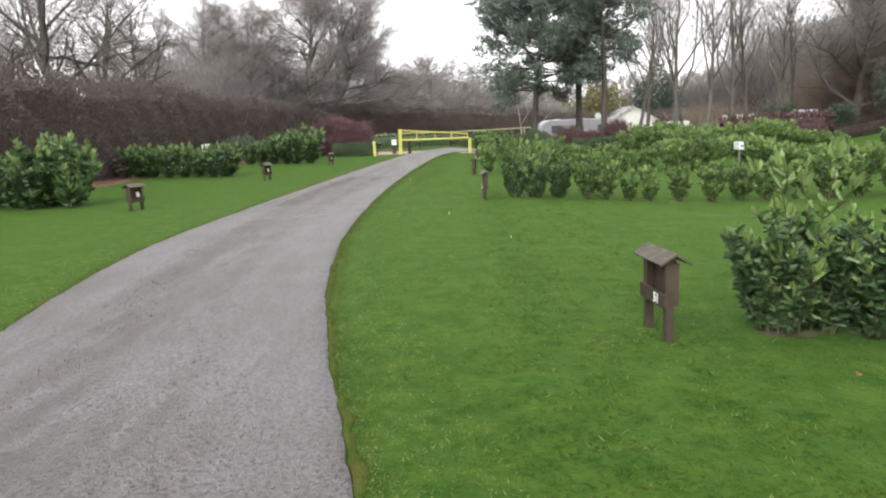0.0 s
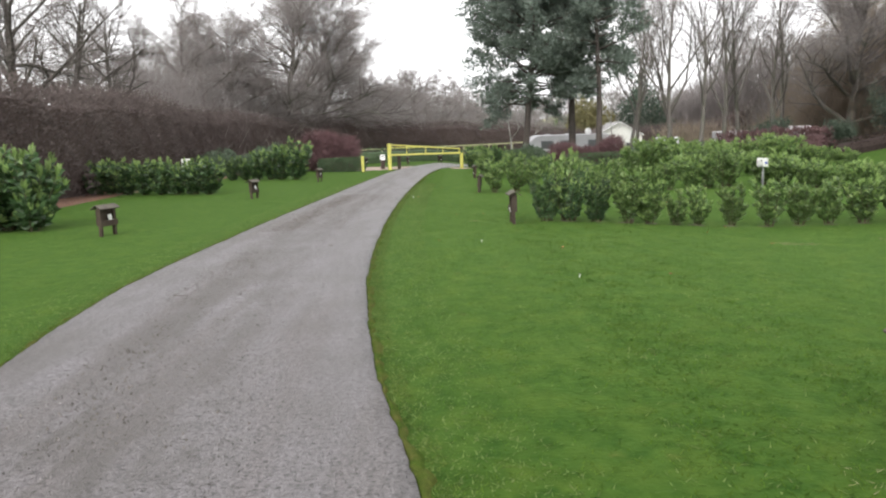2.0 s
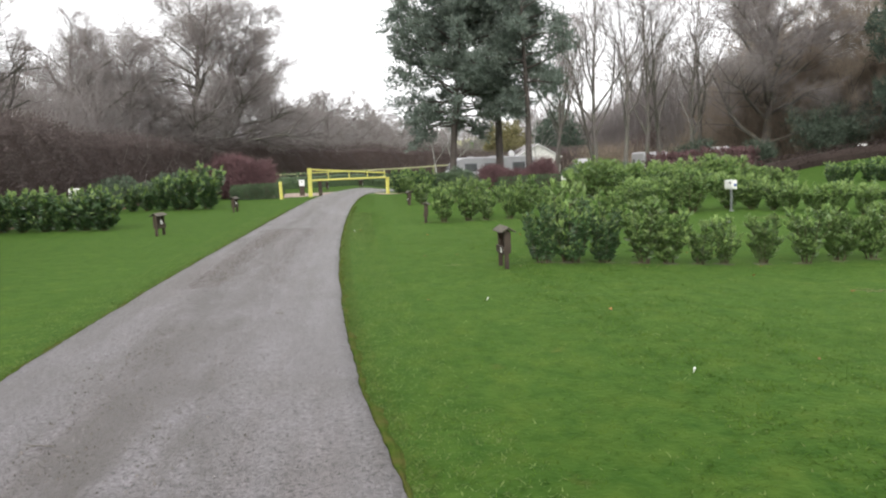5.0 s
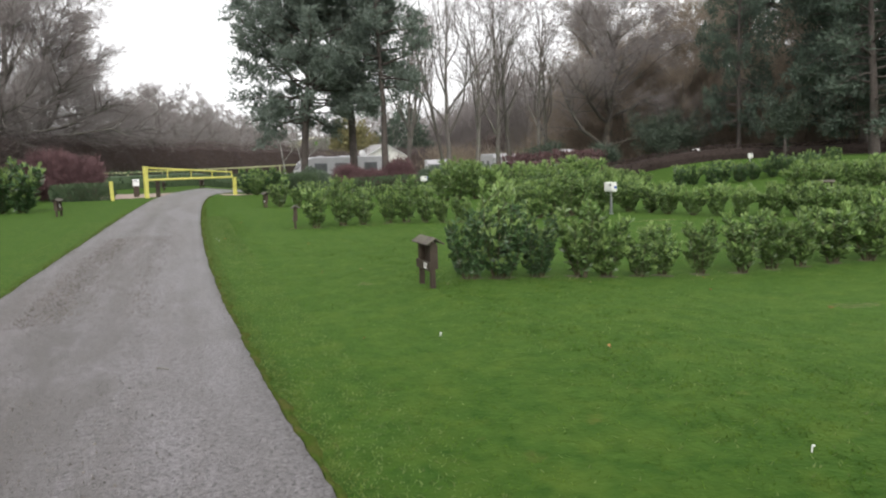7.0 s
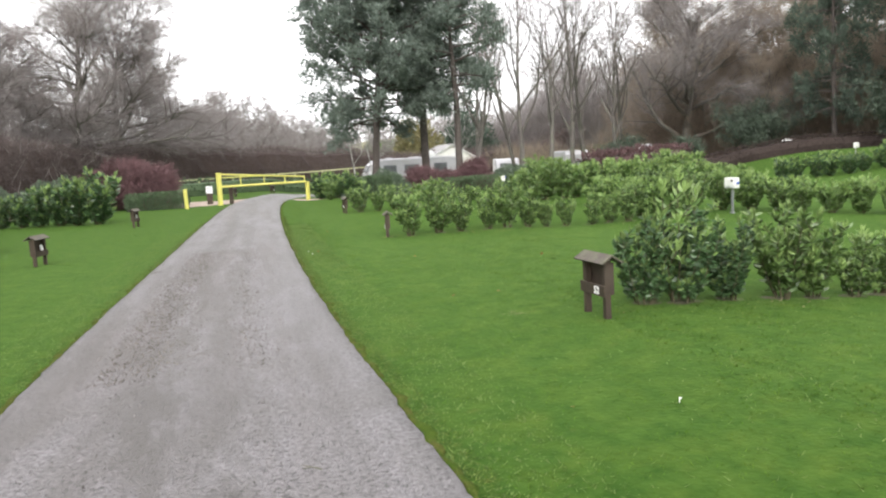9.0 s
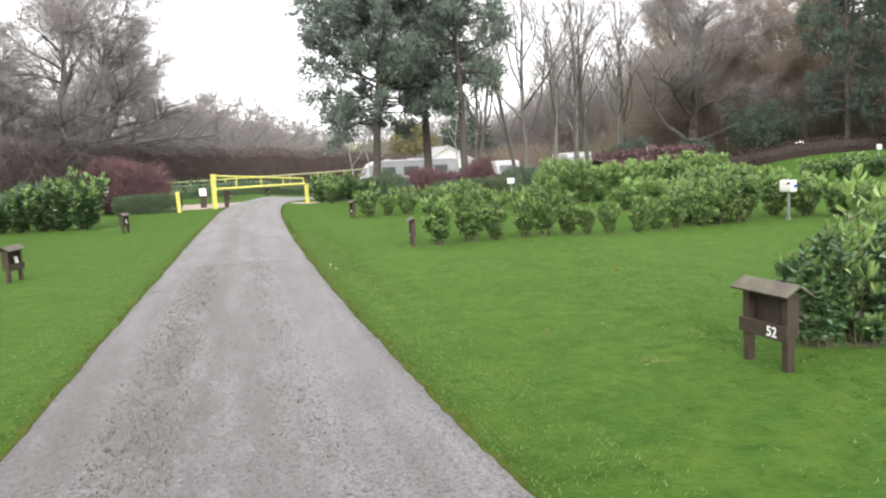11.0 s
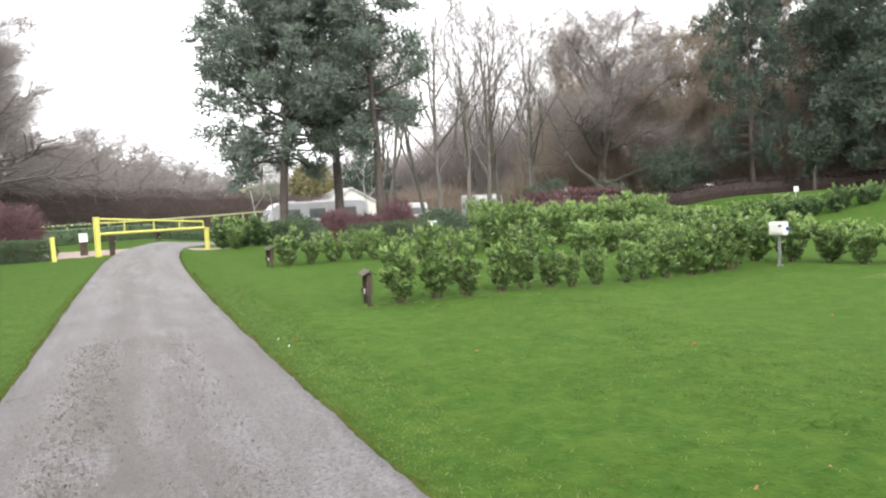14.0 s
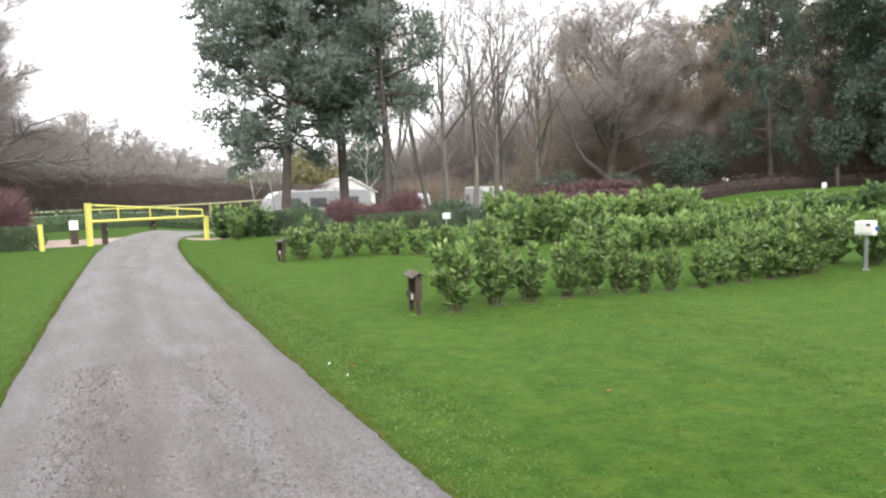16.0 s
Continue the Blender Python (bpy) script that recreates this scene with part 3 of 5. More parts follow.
def hedge_run(name, pts, height, depth, leaf, mat, density, label, seed, core, wave=0.25, group="", narrow=0.4):
    """A long hedge along a line: a woody core and a coat of leaves and twigs."""
    rng = np.random.default_rng(seed)
    pts = np.array(pts, float)
    seg = np.linalg.norm(np.diff(pts, axis=0), axis=1)
    s = np.concatenate([[0], np.cumsum(seg)])
    total = s[-1]

    def spot(u):
        x, y = np.interp(u, s, pts[:, 0]), np.interp(u, s, pts[:, 1])
        k = np.clip(np.searchsorted(s, u) - 1, 0, len(seg) - 1)
        t = (pts[k + 1] - pts[k]) / seg[k][:, None]
        return x, y, np.stack([t[:, 1], -t[:, 0]], 1)

    def top(u):
        return height * (1 + wave * (0.5 * np.sin(u * 0.31 + seed) + 0.3 * np.sin(u * 0.83 + seed * 2) + 0.2 * np.sin(u * 2.3)) * 0.35)

    ob = tagged(new(name), label, "hedge", group)
    n = int(total * (height * 2 + depth) * density)
    u, side = rng.random(n) * total, rng.random(n) * (height * 2 + depth)
    x, y, nm = spot(u)
    h = top(u)
    face = np.where(side < height, -1.0, np.where(side > height + depth, 1.0, 0.0))
    zz = np.where(face != 0, rng.random(n) ** 0.85 * h, h - 0.12 * rng.random(n) ** 2 * h + rng.normal(size=n) * 0.05 * height)
    prof = depth / 2 * (1 - narrow * (zz / h - 0.45) ** 2)
    off = np.where(face != 0, face * prof * (1 + rng.normal(size=n) * 0.07), (rng.random(n) - 0.5) * depth * 0.9)
    off = off + 0.16 * depth * np.sin(u * 1.9 + zz * 2.1) * face
    p = np.stack([x + nm[:, 0] * off, y + nm[:, 1] * off, ground_z(x, y) + zz], 1)
    d = np.stack([nm[:, 0] * face, nm[:, 1] * face, np.full(n, 0.55) + (face == 0)], 1) + rng.normal(size=(n, 3)) * 0.55
    lv, lf = leaves(p, d, leaf * (0.6 + 0.9 * rng.random(n)), leaf * 0.42, rng, True)
    part_of("foliage", mesh_from("foliage", lv, lf, mat), ob)["kind"] = "stuff"
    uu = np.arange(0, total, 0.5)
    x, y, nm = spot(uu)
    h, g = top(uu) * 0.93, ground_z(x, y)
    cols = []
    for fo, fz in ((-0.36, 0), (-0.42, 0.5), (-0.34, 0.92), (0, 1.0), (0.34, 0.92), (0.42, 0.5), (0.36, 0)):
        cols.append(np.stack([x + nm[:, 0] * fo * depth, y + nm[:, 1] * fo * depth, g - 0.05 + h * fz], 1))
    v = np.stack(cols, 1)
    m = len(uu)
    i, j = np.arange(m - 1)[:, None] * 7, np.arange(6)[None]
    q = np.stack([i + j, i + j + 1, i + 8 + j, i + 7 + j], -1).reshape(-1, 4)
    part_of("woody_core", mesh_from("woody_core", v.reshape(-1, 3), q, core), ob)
    return ob


# ---- ground, path and lawn ----
def spaced(lo, hi, step, far_lo, far_hi, n=26):
    a = lo - (np.geomspace(1, 1 + lo - far_lo, n) - 1)[::-1][:-1]
    b = hi + (np.geomspace(1, 1 + far_hi - hi, n) - 1)[1:]
    return np.concatenate([a, np.arange(lo, hi + step / 2, step), b])


def sheet(name, xs, ys, mat, lift=0.0):
    gx, gy = np.meshgrid(xs, ys)
    v = np.stack([gx, gy, ground_z(gx, gy) + lift], -1).reshape(-1, 3)
    w = len(xs)
    i, j = np.arange(len(ys) - 1)[:, None] * w, np.arange(w - 1)[None]
    f = np.stack([i + j, i + j + 1, i + w + j + 1, i + w + j], -1).reshape(-1, 4)
    return mesh_from(name, v, f, mat, True)


tagged(new("ground", sheet("ground", spaced(-30, 60, 1.0, -1500, 1500), spaced(-14, 120, 1.0, -900, 1500), LAWN)),
       "mown green lawn with mossy yellowish patches", "lawn", kind="structure")

# edges of the drive: y, west edge x, east edge x
DRIVE = [(-14, 0.6, 4.1), (-8, -1.3, 1.8), (-3, -2.5, 0.55), (0, -2.95, 0.05), (3, -3.36, -0.53), (5, -3.66, -1.03), (7, -4.07, -1.42), (9, -4.4, -1.68), (11, -4.55, -1.87),
         (13, -4.55, -1.97), (16, -4.55, -2.08), (20, -4.49, -2.14), (24, -4.40, -2.13), (28, -4.33, -2.09), (32, -4.24, -2.0), (36, -4.13, -1.88), (41, -3.98, -1.65), (45, -3.75, -1.33), (48, -3.5, -1.0),
         (51.5, -3.0, -0.4), (55, -2.3, 0.5), (59, -1.1, 2.0), (63, 1.2, 4.9), (67, 5.0, 9.5), (70, 10.0, 15.0)]
DY, DW, DE = (np.array(c, float) for c in zip(*DRIVE))


def edge(y, col, seed):
    y = np.asarray(y, float)
    w = 0.010 * np.sin(y * 2.9 + seed) * np.sin(y * 0.7 + seed) + 0.006 * np.sin(y * 7.3 + seed * 2.2) * np.sin(y * 1.7) + 0.007 * np.sin(y * 19 + seed) * np.sin(y * 1.3) + 0.006 * np.sin(y * 31 + seed) * np.sin(y * 3.7)
    return np.interp(y, DY, col) + w


def softened(col):
    ys = np.arange(-14, 70.01, 0.5)
    v = np.interp(ys, DY, col)
    for _ in range(3):
        v[1:-1] = (v[:-2] + 2 * v[1:-1] + v[2:]) / 4
    return ys, v


YS, WEST = softened(DW)
_, EAST = softened(DE)
DY, DW, DE = YS, WEST, EAST

ys = np.arange(-14, 70, 0.1)
cross = np.concatenate([[0, 0.006], np.linspace(0.06, 0.94, 11), [0.994, 1]])
west, east = edge(ys, DW, 1.0), edge(ys, DE, 4.0)
gx = west[:, None] + (east - west)[:, None] * cross[None]
gy = np.repeat(ys[:, None], 15, 1)
camber = 0.022 + 0.03 * np.sin(cross * math.pi)[None] - 0.012 * (np.exp(-((cross - 0.27) / 0.09) ** 2) + np.exp(-((cross - 0.73) / 0.09) ** 2))[None]
camber = np.repeat(camber, len(ys), 0)
camber[:, [0, -1]] = -0.03
v = np.stack([gx, gy, ground_z(gx, gy) + camber], -1).reshape(-1, 3)
i, j = np.arange(len(ys) - 1)[:, None] * 15, np.arange(14)[None]
drive_mesh = mesh_from("road", v, np.stack([i + j, i + j + 1, i + 16 + j, i + 15 + j], -1).reshape(-1, 4), TARMAC, True)
lay = drive_mesh.uv_layers.new(name="across")
across = np.tile(cross, len(ys))[np.array([lp.vertex_index for lp in drive_mesh.loops])]
lay.data.foreach_set("uv", np.stack([across, across * 0], 1).astype(np.float32).ravel())
tagged(new("road", drive_mesh), "worn grey tarmac drive with damp wheel tracks and muddy patches", "drive", kind="structure")


def tracks_on(m):
    """Wheel tracks, scuffed lighter, and a muddy crown, varying along the drive."""
    n, k = m.node_tree.nodes, m.node_tree.links
    b = n["Principled BSDF"]
    src = b.inputs["Base Color"].links[0].from_socket
    uv = n.new("ShaderNodeUVMap")
    uv.uv_map = "across"
    sep = n.new("ShaderNodeSeparateXYZ")
    k.new(uv.outputs[0], sep.inputs[0])
    curve = n.new("ShaderNodeValToRGB")
    e = curve.color_ramp.elements
    e[0].position, e[0].color = 0.0, (0.35, 0.35, 0.35, 1)
    e[1].position, e[1].color = 1.0, (0.3, 0.3, 0.3, 1)
    for pos, val in ((0.12, 0.55), (0.22, 0.15), (0.32, 0.75), (0.42, 0.95), (0.5, 0.55), (0.6, 0.8), (0.72, 0.1), (0.85, 0.35)):
        g = e.new(pos)
        g.color = (val, val, val, 1)
    k.new(sep.outputs[0], curve.inputs[0])
    geo, long_noise = n.new("ShaderNodeNewGeometry"), n.new("ShaderNodeTexNoise")
    mp = n.new("ShaderNodeMapping")
    mp.inputs["Scale"].default_value = (2.6, 0.55, 1)
    long_noise.inputs["Scale"].default_value, long_noise.inputs["Detail"].default_value, long_noise.inputs["Roughness"].default_value = 1.0, 7, 0.7
    k.new(geo.outputs["Position"], mp.inputs["Vector"]), k.new(mp.outputs[0], long_noise.inputs["Vector"])
    rng = n.new("ShaderNodeMapRange")
    rng.inputs[1].default_value, rng.inputs[2].default_value = 0.40, 0.55
    k.new(long_noise.outputs["Fac"], rng.inputs[0])
    mul = n.new("ShaderNodeMath")
    mul.operation = "MULTIPLY"
    k.new(curve.outputs[0], mul.inputs[0]), k.new(rng.outputs[0], mul.inputs[1])
    mix = n.new("ShaderNodeMix")
    mix.data_type = "RGBA"
    mix.inputs[7].default_value = (0.074, 0.066, 0.059, 1)
    sc = n.new("ShaderNodeMath")
    sc.operation = "MULTIPLY"
    sc.inputs[1].default_value = 0.95
    k.new(mul.outputs[0], sc.inputs[0]), k.new(sc.outputs[0], mix.inputs[0])
    k.new(src, mix.inputs[6]), k.new(mix.outputs[2], b.inputs["Base Color"])


tracks_on(TARMAC)


def verge(col, sgn, seed, label):
    """The mossy, straw-tinged border between tarmac and lawn, ragged on its outer side."""
    y = np.arange(-3, 46, 0.07)
    inner = edge(y, col, seed) - sgn * 0.012
    wide = 0.065 + 0.02 * np.sin(y * 3.1 + seed) + 0.02 * np.sin(y * 8.7 + seed * 3) + 0.02 * np.sin(y * 23 + seed) * np.sin(y * 2.1)
    cols = []
    for f, h in ((0, -0.01), (0.06, 0.016), (0.35, 0.022), (0.75, 0.012), (1.0, -0.012)):
        x = inner + sgn * wide * f
        lump = 0.007 * np.sin(y * 17 + f * 9 + seed) * np.sin(y * 5.3 + f * 4)
        cols.append(np.stack([x, y, ground_z(x, y) + h + (lump if 0 < f < 1 else 0)], 1))
    v = np.stack(cols, 1).reshape(-1, 3)
    i, j = np.arange(len(y) - 1)[:, None] * 5, np.arange(4)[None]
    f = np.stack([i + j, i + j + 1, i + 6 + j, i + 5 + j], -1).reshape(-1, 4)
    return tagged(new("verge", mesh_from("verge", v, f if sgn > 0 else f[:, ::-1], VERGE, True)), label, "verge", kind="structure")


verge(DE, 1, 4.0, "mossy straw-tinged border between drive and lawn")
verge(DW, -1, 1.0, "mossy straw-tinged border between drive and lawn")



def patch(name, cx, cy, rx, ry, mat, label, category, lift, seed):
    """An uneven patch of ground cover."""
    a = np.linspace(0, 2 * math.pi, 49)[:-1]
    w = 1 + 0.14 * np.sin(3 * a + seed) + 0.1 * np.sin(17 * a + seed) + 0.08 * np.sin(7 * a + seed * 2) + 0.05 * np.sin(13 * a)
    rings = []
    for f in (0.02, 0.35, 0.7, 0.95, 1.0):
        x, y = cx + rx * f * w * np.cos(a), cy + ry * f * w * np.sin(a)
        rings.append(np.stack([x, y, ground_z(x, y) + (lift if f < 1 else -0.02)], 1))
    v = np.concatenate(rings)
    i, j = np.arange(4)[:, None] * 48, np.arange(48)[None]
    f = np.stack([i + j, i + 48 + j, i + 48 + (j + 1) % 48, i + (j + 1) % 48], -1).reshape(-1, 4)
    return tagged(new(name, mesh_from(name, v, np.concatenate([f, [[0, 12, 24, 36]]]), mat, True)), label, category, kind="structure")


patch("gravel_apron", -5.2, 49.0, 2.9, 3.0, GRAVEL, "pinkish gravel beside the yellow gate", "gravel", 0.018, 1.0)
patch("gravel_apron", 0.0, 48.6, 0.8, 1.2, GRAVEL, "pinkish gravel at the gate's free end", "gravel", 0.016, 2.0)
patch("leaf_litter_ground", -16.2, 40, 4.0, 38, LITTER, "red-brown leaf litter under the beech hedge", "leaf litter", 0.03, 3.0)
patch("leaf_litter_ground", 47, 62, 15, 14, LITTER, "bare rusty bank under the woodland trees", "leaf litter", 0.05, 5.0)
xs, yy = np.linspace(20, 160, 40), np.linspace(262, 300, 12)
tagged(new("field", sheet("field", xs, yy, FIELD, 0.3)), "pale yellowish far field on a rise", "field", kind="structure")


def blades(name, n, area, mat, height, label, seed, near=None):
    rng = np.random.default_rng(seed)
    if near:
        y = area[2] + (area[3] - area[2]) * rng.random(n)
        reach, sgn = near
        off = rng.random(n) ** 1.5 * reach
        x = edge(y, DE if sgn > 0 else DW, 4.0 if sgn > 0 else 1.0) + sgn * (off - 0.02)
    else:
        y = area[2] + (area[3] - area[2]) * rng.random(n) ** area[4]
        x = (area[0] + area[1]) / 2 + (area[1] - area[0]) * 0.27 * rng.normal(size=n)
        grid = rng.random((512, 512))
        u, w = (x * 6.5) % 511, (y * 6.5) % 511
        i, j, f, g = u.astype(int), w.astype(int), u % 1, w % 1
        tuft = (grid[i, j] * (1 - f) + grid[i + 1, j] * f) * (1 - g) + (grid[i, j + 1] * (1 - f) + grid[i + 1, j + 1] * f) * g
        dense = rng.random(n) < 0.12 + 1.5 * np.clip(tuft - 0.25, 0, 1)
        x, y = x[dense], y[dense]
        keep = (x > np.interp(y, DY, DE) + 0.03) | (x < np.interp(y, DY, DW) - 0.03)
        x, y = x[keep], y[keep]
    n = len(x)
    a = rng.random(n) * 6.28
    h = height * (0.45 + 0.8 * rng.random(n))
    w = 0.003 + 0.0035 * rng.random(n)
    z = ground_z(x, y)
    ln = np.stack([np.cos(a + 1.57), np.sin(a + 1.57)], 1) * (h * (1.4 + 1.8 * rng.random(n)))[:, None]
    p = np.stack([x, y, z - 0.004], 1)
    s = np.stack([np.cos(a) * w, np.sin(a) * w, 0 * a], 1)
    tip = p + np.stack([ln[:, 0], ln[:, 1], h], 1)
    v = np.stack([p - s, p + s, tip], 1).reshape(-1, 3)
    return tagged(new(name, mesh_from(name, v, np.arange(3 * n).reshape(-1, 3), mat)), label, "grass", kind="stuff")


blades("lawn_grass", 720000, (-9.0, 12.0, 1.5, 46.0, 1.6), BLADE, 0.015, "short mown lawn grass", 1)
blades("lawn_straw", 46000, (-2.6, 8.0, 2.0, 26.0, 1.0), PALE_BLADE, 0.016, "scattered pale blades in the lawn", 6)
blades("verge_grass", 30000, (0, 0, 1.0, 34.0), DRY_BLADE, 0.0145, "ragged straw-tinged grass along the drive", 4, (0.19, 1))
blades("verge_grass", 18000, (0, 0, 3.0, 34.0), DRY_BLADE, 0.0145, "ragged straw-tinged grass along the drive", 5, (0.19, -1))
blades("verge_grass", 24000, (0, 0, 1.0, 30.0), PALE_BLADE, 0.015, "paler grass in a band beside the drive", 7, (0.75, 1))
blades("verge_grass", 16000, (0, 0, 3.0, 30.0), PALE_BLADE, 0.015, "paler grass in a band beside the drive", 8, (0.75, -1))


def scatter_stones(n, seed, mat=None, strip=None, most=0.0055, label="loose grey stone chippings on the drive"):
    rng = np.random.default_rng(seed)
    y = 1 + 30 * rng.random(n) ** 1.2
    w, e = np.interp(y, DY, DW), np.interp(y, DY, DE)
    t = np.where(rng.random(n) < 0.45, rng.random(n), np.clip(rng.choice([0.33, 0.47, 0.66], n) + rng.normal(size=n) * 0.05, 0.02, 0.98))
    if strip:
        y = strip[0] + (strip[1] - strip[0]) * rng.random(n)
        w, e = np.interp(y, DY, DW), np.interp(y, DY, DE)
        t = strip[2] + 0.02 * np.sin(y * 0.9) + 0.10 * rng.normal(size=n)
    x = w + (e - w) * (0.04 + 0.92 * np.clip(t, 0.03, 0.97))
    r = 0.0025 + most * rng.random(n) ** 3
    z = 0.022 + 0.03 * np.sin(t * math.pi) - 0.005
    a = rng.random((n, 4)) * 0.8 + np.arange(4) * math.pi / 2
    c = np.stack([x, y, z], 1)
    base = c[:, None] + np.stack([np.cos(a) * r[:, None], np.sin(a) * r[:, None], np.zeros((n, 4))], -1)
    top = (c + np.stack([rng.normal(size=n) * r * 0.3, rng.normal(size=n) * r * 0.3, r * 1.1 + 0.004], 1))[:, None]
    v = np.concatenate([base, top], 1).reshape(-1, 3)
    f = (np.arange(n)[:, None, None] * 5 + np.array([[0, 1, 4], [1, 2, 4], [2, 3, 4], [3, 0, 4]])[None]).reshape(-1, 3)
    return tagged(new("stone_chippings", mesh_from("stone_chippings", v, f, mat or CHIP)), label, "chippings", kind="stuff")


scatter_stones(15000, 21)
GRIT = "damp brown grit and leaf crumbs in the wheel track"
scatter_stones(6500, 22, BROWN_CHIP, (15.0, 24.0, 0.27), 0.011, GRIT)
scatter_stones(4000, 23, BROWN_CHIP, (15.0, 24.0, 0.58), 0.010, GRIT)
scatter_stones(2600, 24, BROWN_CHIP, (5.5, 12.5, 0.45), 0.010, GRIT)


# ---- pitch signs ----
def glyphs(text, size, mat, parent, at, turn, label):
    cu = bpy.data.curves.new("number", "FONT")
    cu.body, cu.size, cu.extrude, cu.align_x, cu.align_y = text, size, 0.0035, "CENTER", "CENTER"
    cu.offset = 0.001
    tmp = bpy.data.objects.new("number", cu)
    scene.collection.objects.link(tmp)
    me = bpy.data.meshes.new_from_object(tmp.evaluated_get(bpy.context.evaluated_depsgraph_get()))
    bpy.data.objects.remove(tmp)
    me.materials.append(mat)
    ob = part_of("number", me, parent, label)
    ob.matrix_basis = pose(*at, *turn)
    return ob


def pitch_sign(at, turn, number, label, plate=False):
    """Two posts, a boxed back board, a number plank and a little pitched roof; faces its own -y."""
    ob = thing("pitch_sign", at, label, "sign", "pitch signs along the drive", turn)
    for x in (-0.19, 0.19):
        part("post", box_bm((0.058, 0.058, 0.60), (x, 0.0, 0.22)), BOARD, ob)
        part("side_panel", box_bm((0.016, 0.095, 0.30), (x * 1.11, 0.015, 0.345), bevel=0.003), BOARD, ob)
    part("back_board", box_bm((0.37, 0.018, 0.33), (0, 0.045, 0.355), bevel=0.003), BOARD, ob)
    part("number_plank", box_bm((0.47, 0.022, 0.105), (0, -0.042, 0.232), bevel=0.004), BOARD, ob)
    bm = bmesh.new()
    for sgn in (-1, 1):
        box_bm((0.55, 0.135, 0.016), (0, 0.02 + sgn * 0.054, 0.53), (-sgn * 33, 0, 0), 0.003, bm)
    part("roof", bm, FELT, ob, "weathered pitched board roof")
    if number:
        glyphs(number, 0.1, WHITE, ob, (0.095, -0.0545, 0.230), (90, 0, 0), "white painted number")
    elif plate:
        part("plate", box_bm((0.11, 0.012, 0.11), (0.06, -0.02, 0.33), (-10, 0, 4), 0.003), CREAM, ob, "white plate leaning on the back board")
    else:
        bm = bmesh.new()
        for x in (0.02, 0.085):
            box_bm((0.038, 0.006, 0.075), (x + 0.03, -0.055, 0.232), (0, 0, 0), 0.002, bm)
        part("number", bm, WHITE, ob, "white illegible number")
    return ob


DESC = "dark brown wooden pitch sign with a little pitched roof"
pitch_sign((1.33, 5.31, 0.03), -83, "51", DESC + ", numbered 51")
pitch_sign((0.29, 15.66, 0.025), -88, "52", DESC + ", numbered 52")
pitch_sign((0.13, 25.98), -98, "53", DESC + ", numbered 53")
pitch_sign((0.33, 35.4), -84, "", DESC)
for x, y in ((-7.08, 15.5), (-6.68, 24.4), (-6.3, 33.8)):
    pitch_sign((x, y), 78, "", "dark brown wooden pitch sign with pitched roof and white plate", True)
pitch_sign((19.7, 28.5), -50, "", "dark brown roofed wooden pitch sign by the back hedge")
for x, y, r in ((-6.9, 57.5, 60), (-3.7, 56.5, 80), (-1.4, 60.0, 60)):
    pitch_sign((x, y), r, "", "dark brown roofed pitch sign on the lawn beyond the gate")


# ---- electric hook-up posts ----
def hookup(at, turn, label, rise=0.0):
    ob = thing("hookup_post", at, label, "electric box", "electric hook-up posts", turn)
    part("post", box_bm((0.05, 0.05, 0.74 + rise), (0, 0, 0.34 + rise / 2), bevel=0.004), STEEL, ob, "galvanised steel post")
    part("foot", box_bm((0.10, 0.10, 0.03), (0, 0, 0.012), bevel=0.004), STEEL, ob)
    body = part("enclosure", box_bm((0.34, 0.17, 0.27), (0, -0.02, 0.79 + rise), bevel=0.02), CREAM, ob, "cream plastic enclosure")
    part("cover", box_bm((0.30, 0.02, 0.20), (0, -0.112, 0.80 + rise), bevel=0.008), CREAM, body)
    part("socket", tube_bm((0.165, -0.02, 0.79 + rise), (0.205, -0.02, 0.775), 0.036), BLUE, body, "blue socket cap")
    part("meter_window", box_bm((0.07, 0.006, 0.045), (0.08, -0.123, 0.85 + rise), bevel=0.002), DARK, body, "dark meter window")
    return ob


hookup((9.2, 26.05), -75, "cream electric hook-up box on a steel post by the hedge")
hookup((10.0, 46.6), -12, "cream electric hook-up box on a steel post behind laurels", -0.14)
hookup((28.4, 42.4), 30, "cream electric hook-up box on a steel post on the far lawn")
hookup((-9.9, 28.0), 60, "cream electric hook-up box among laurels by the beech hedge", 0.28)


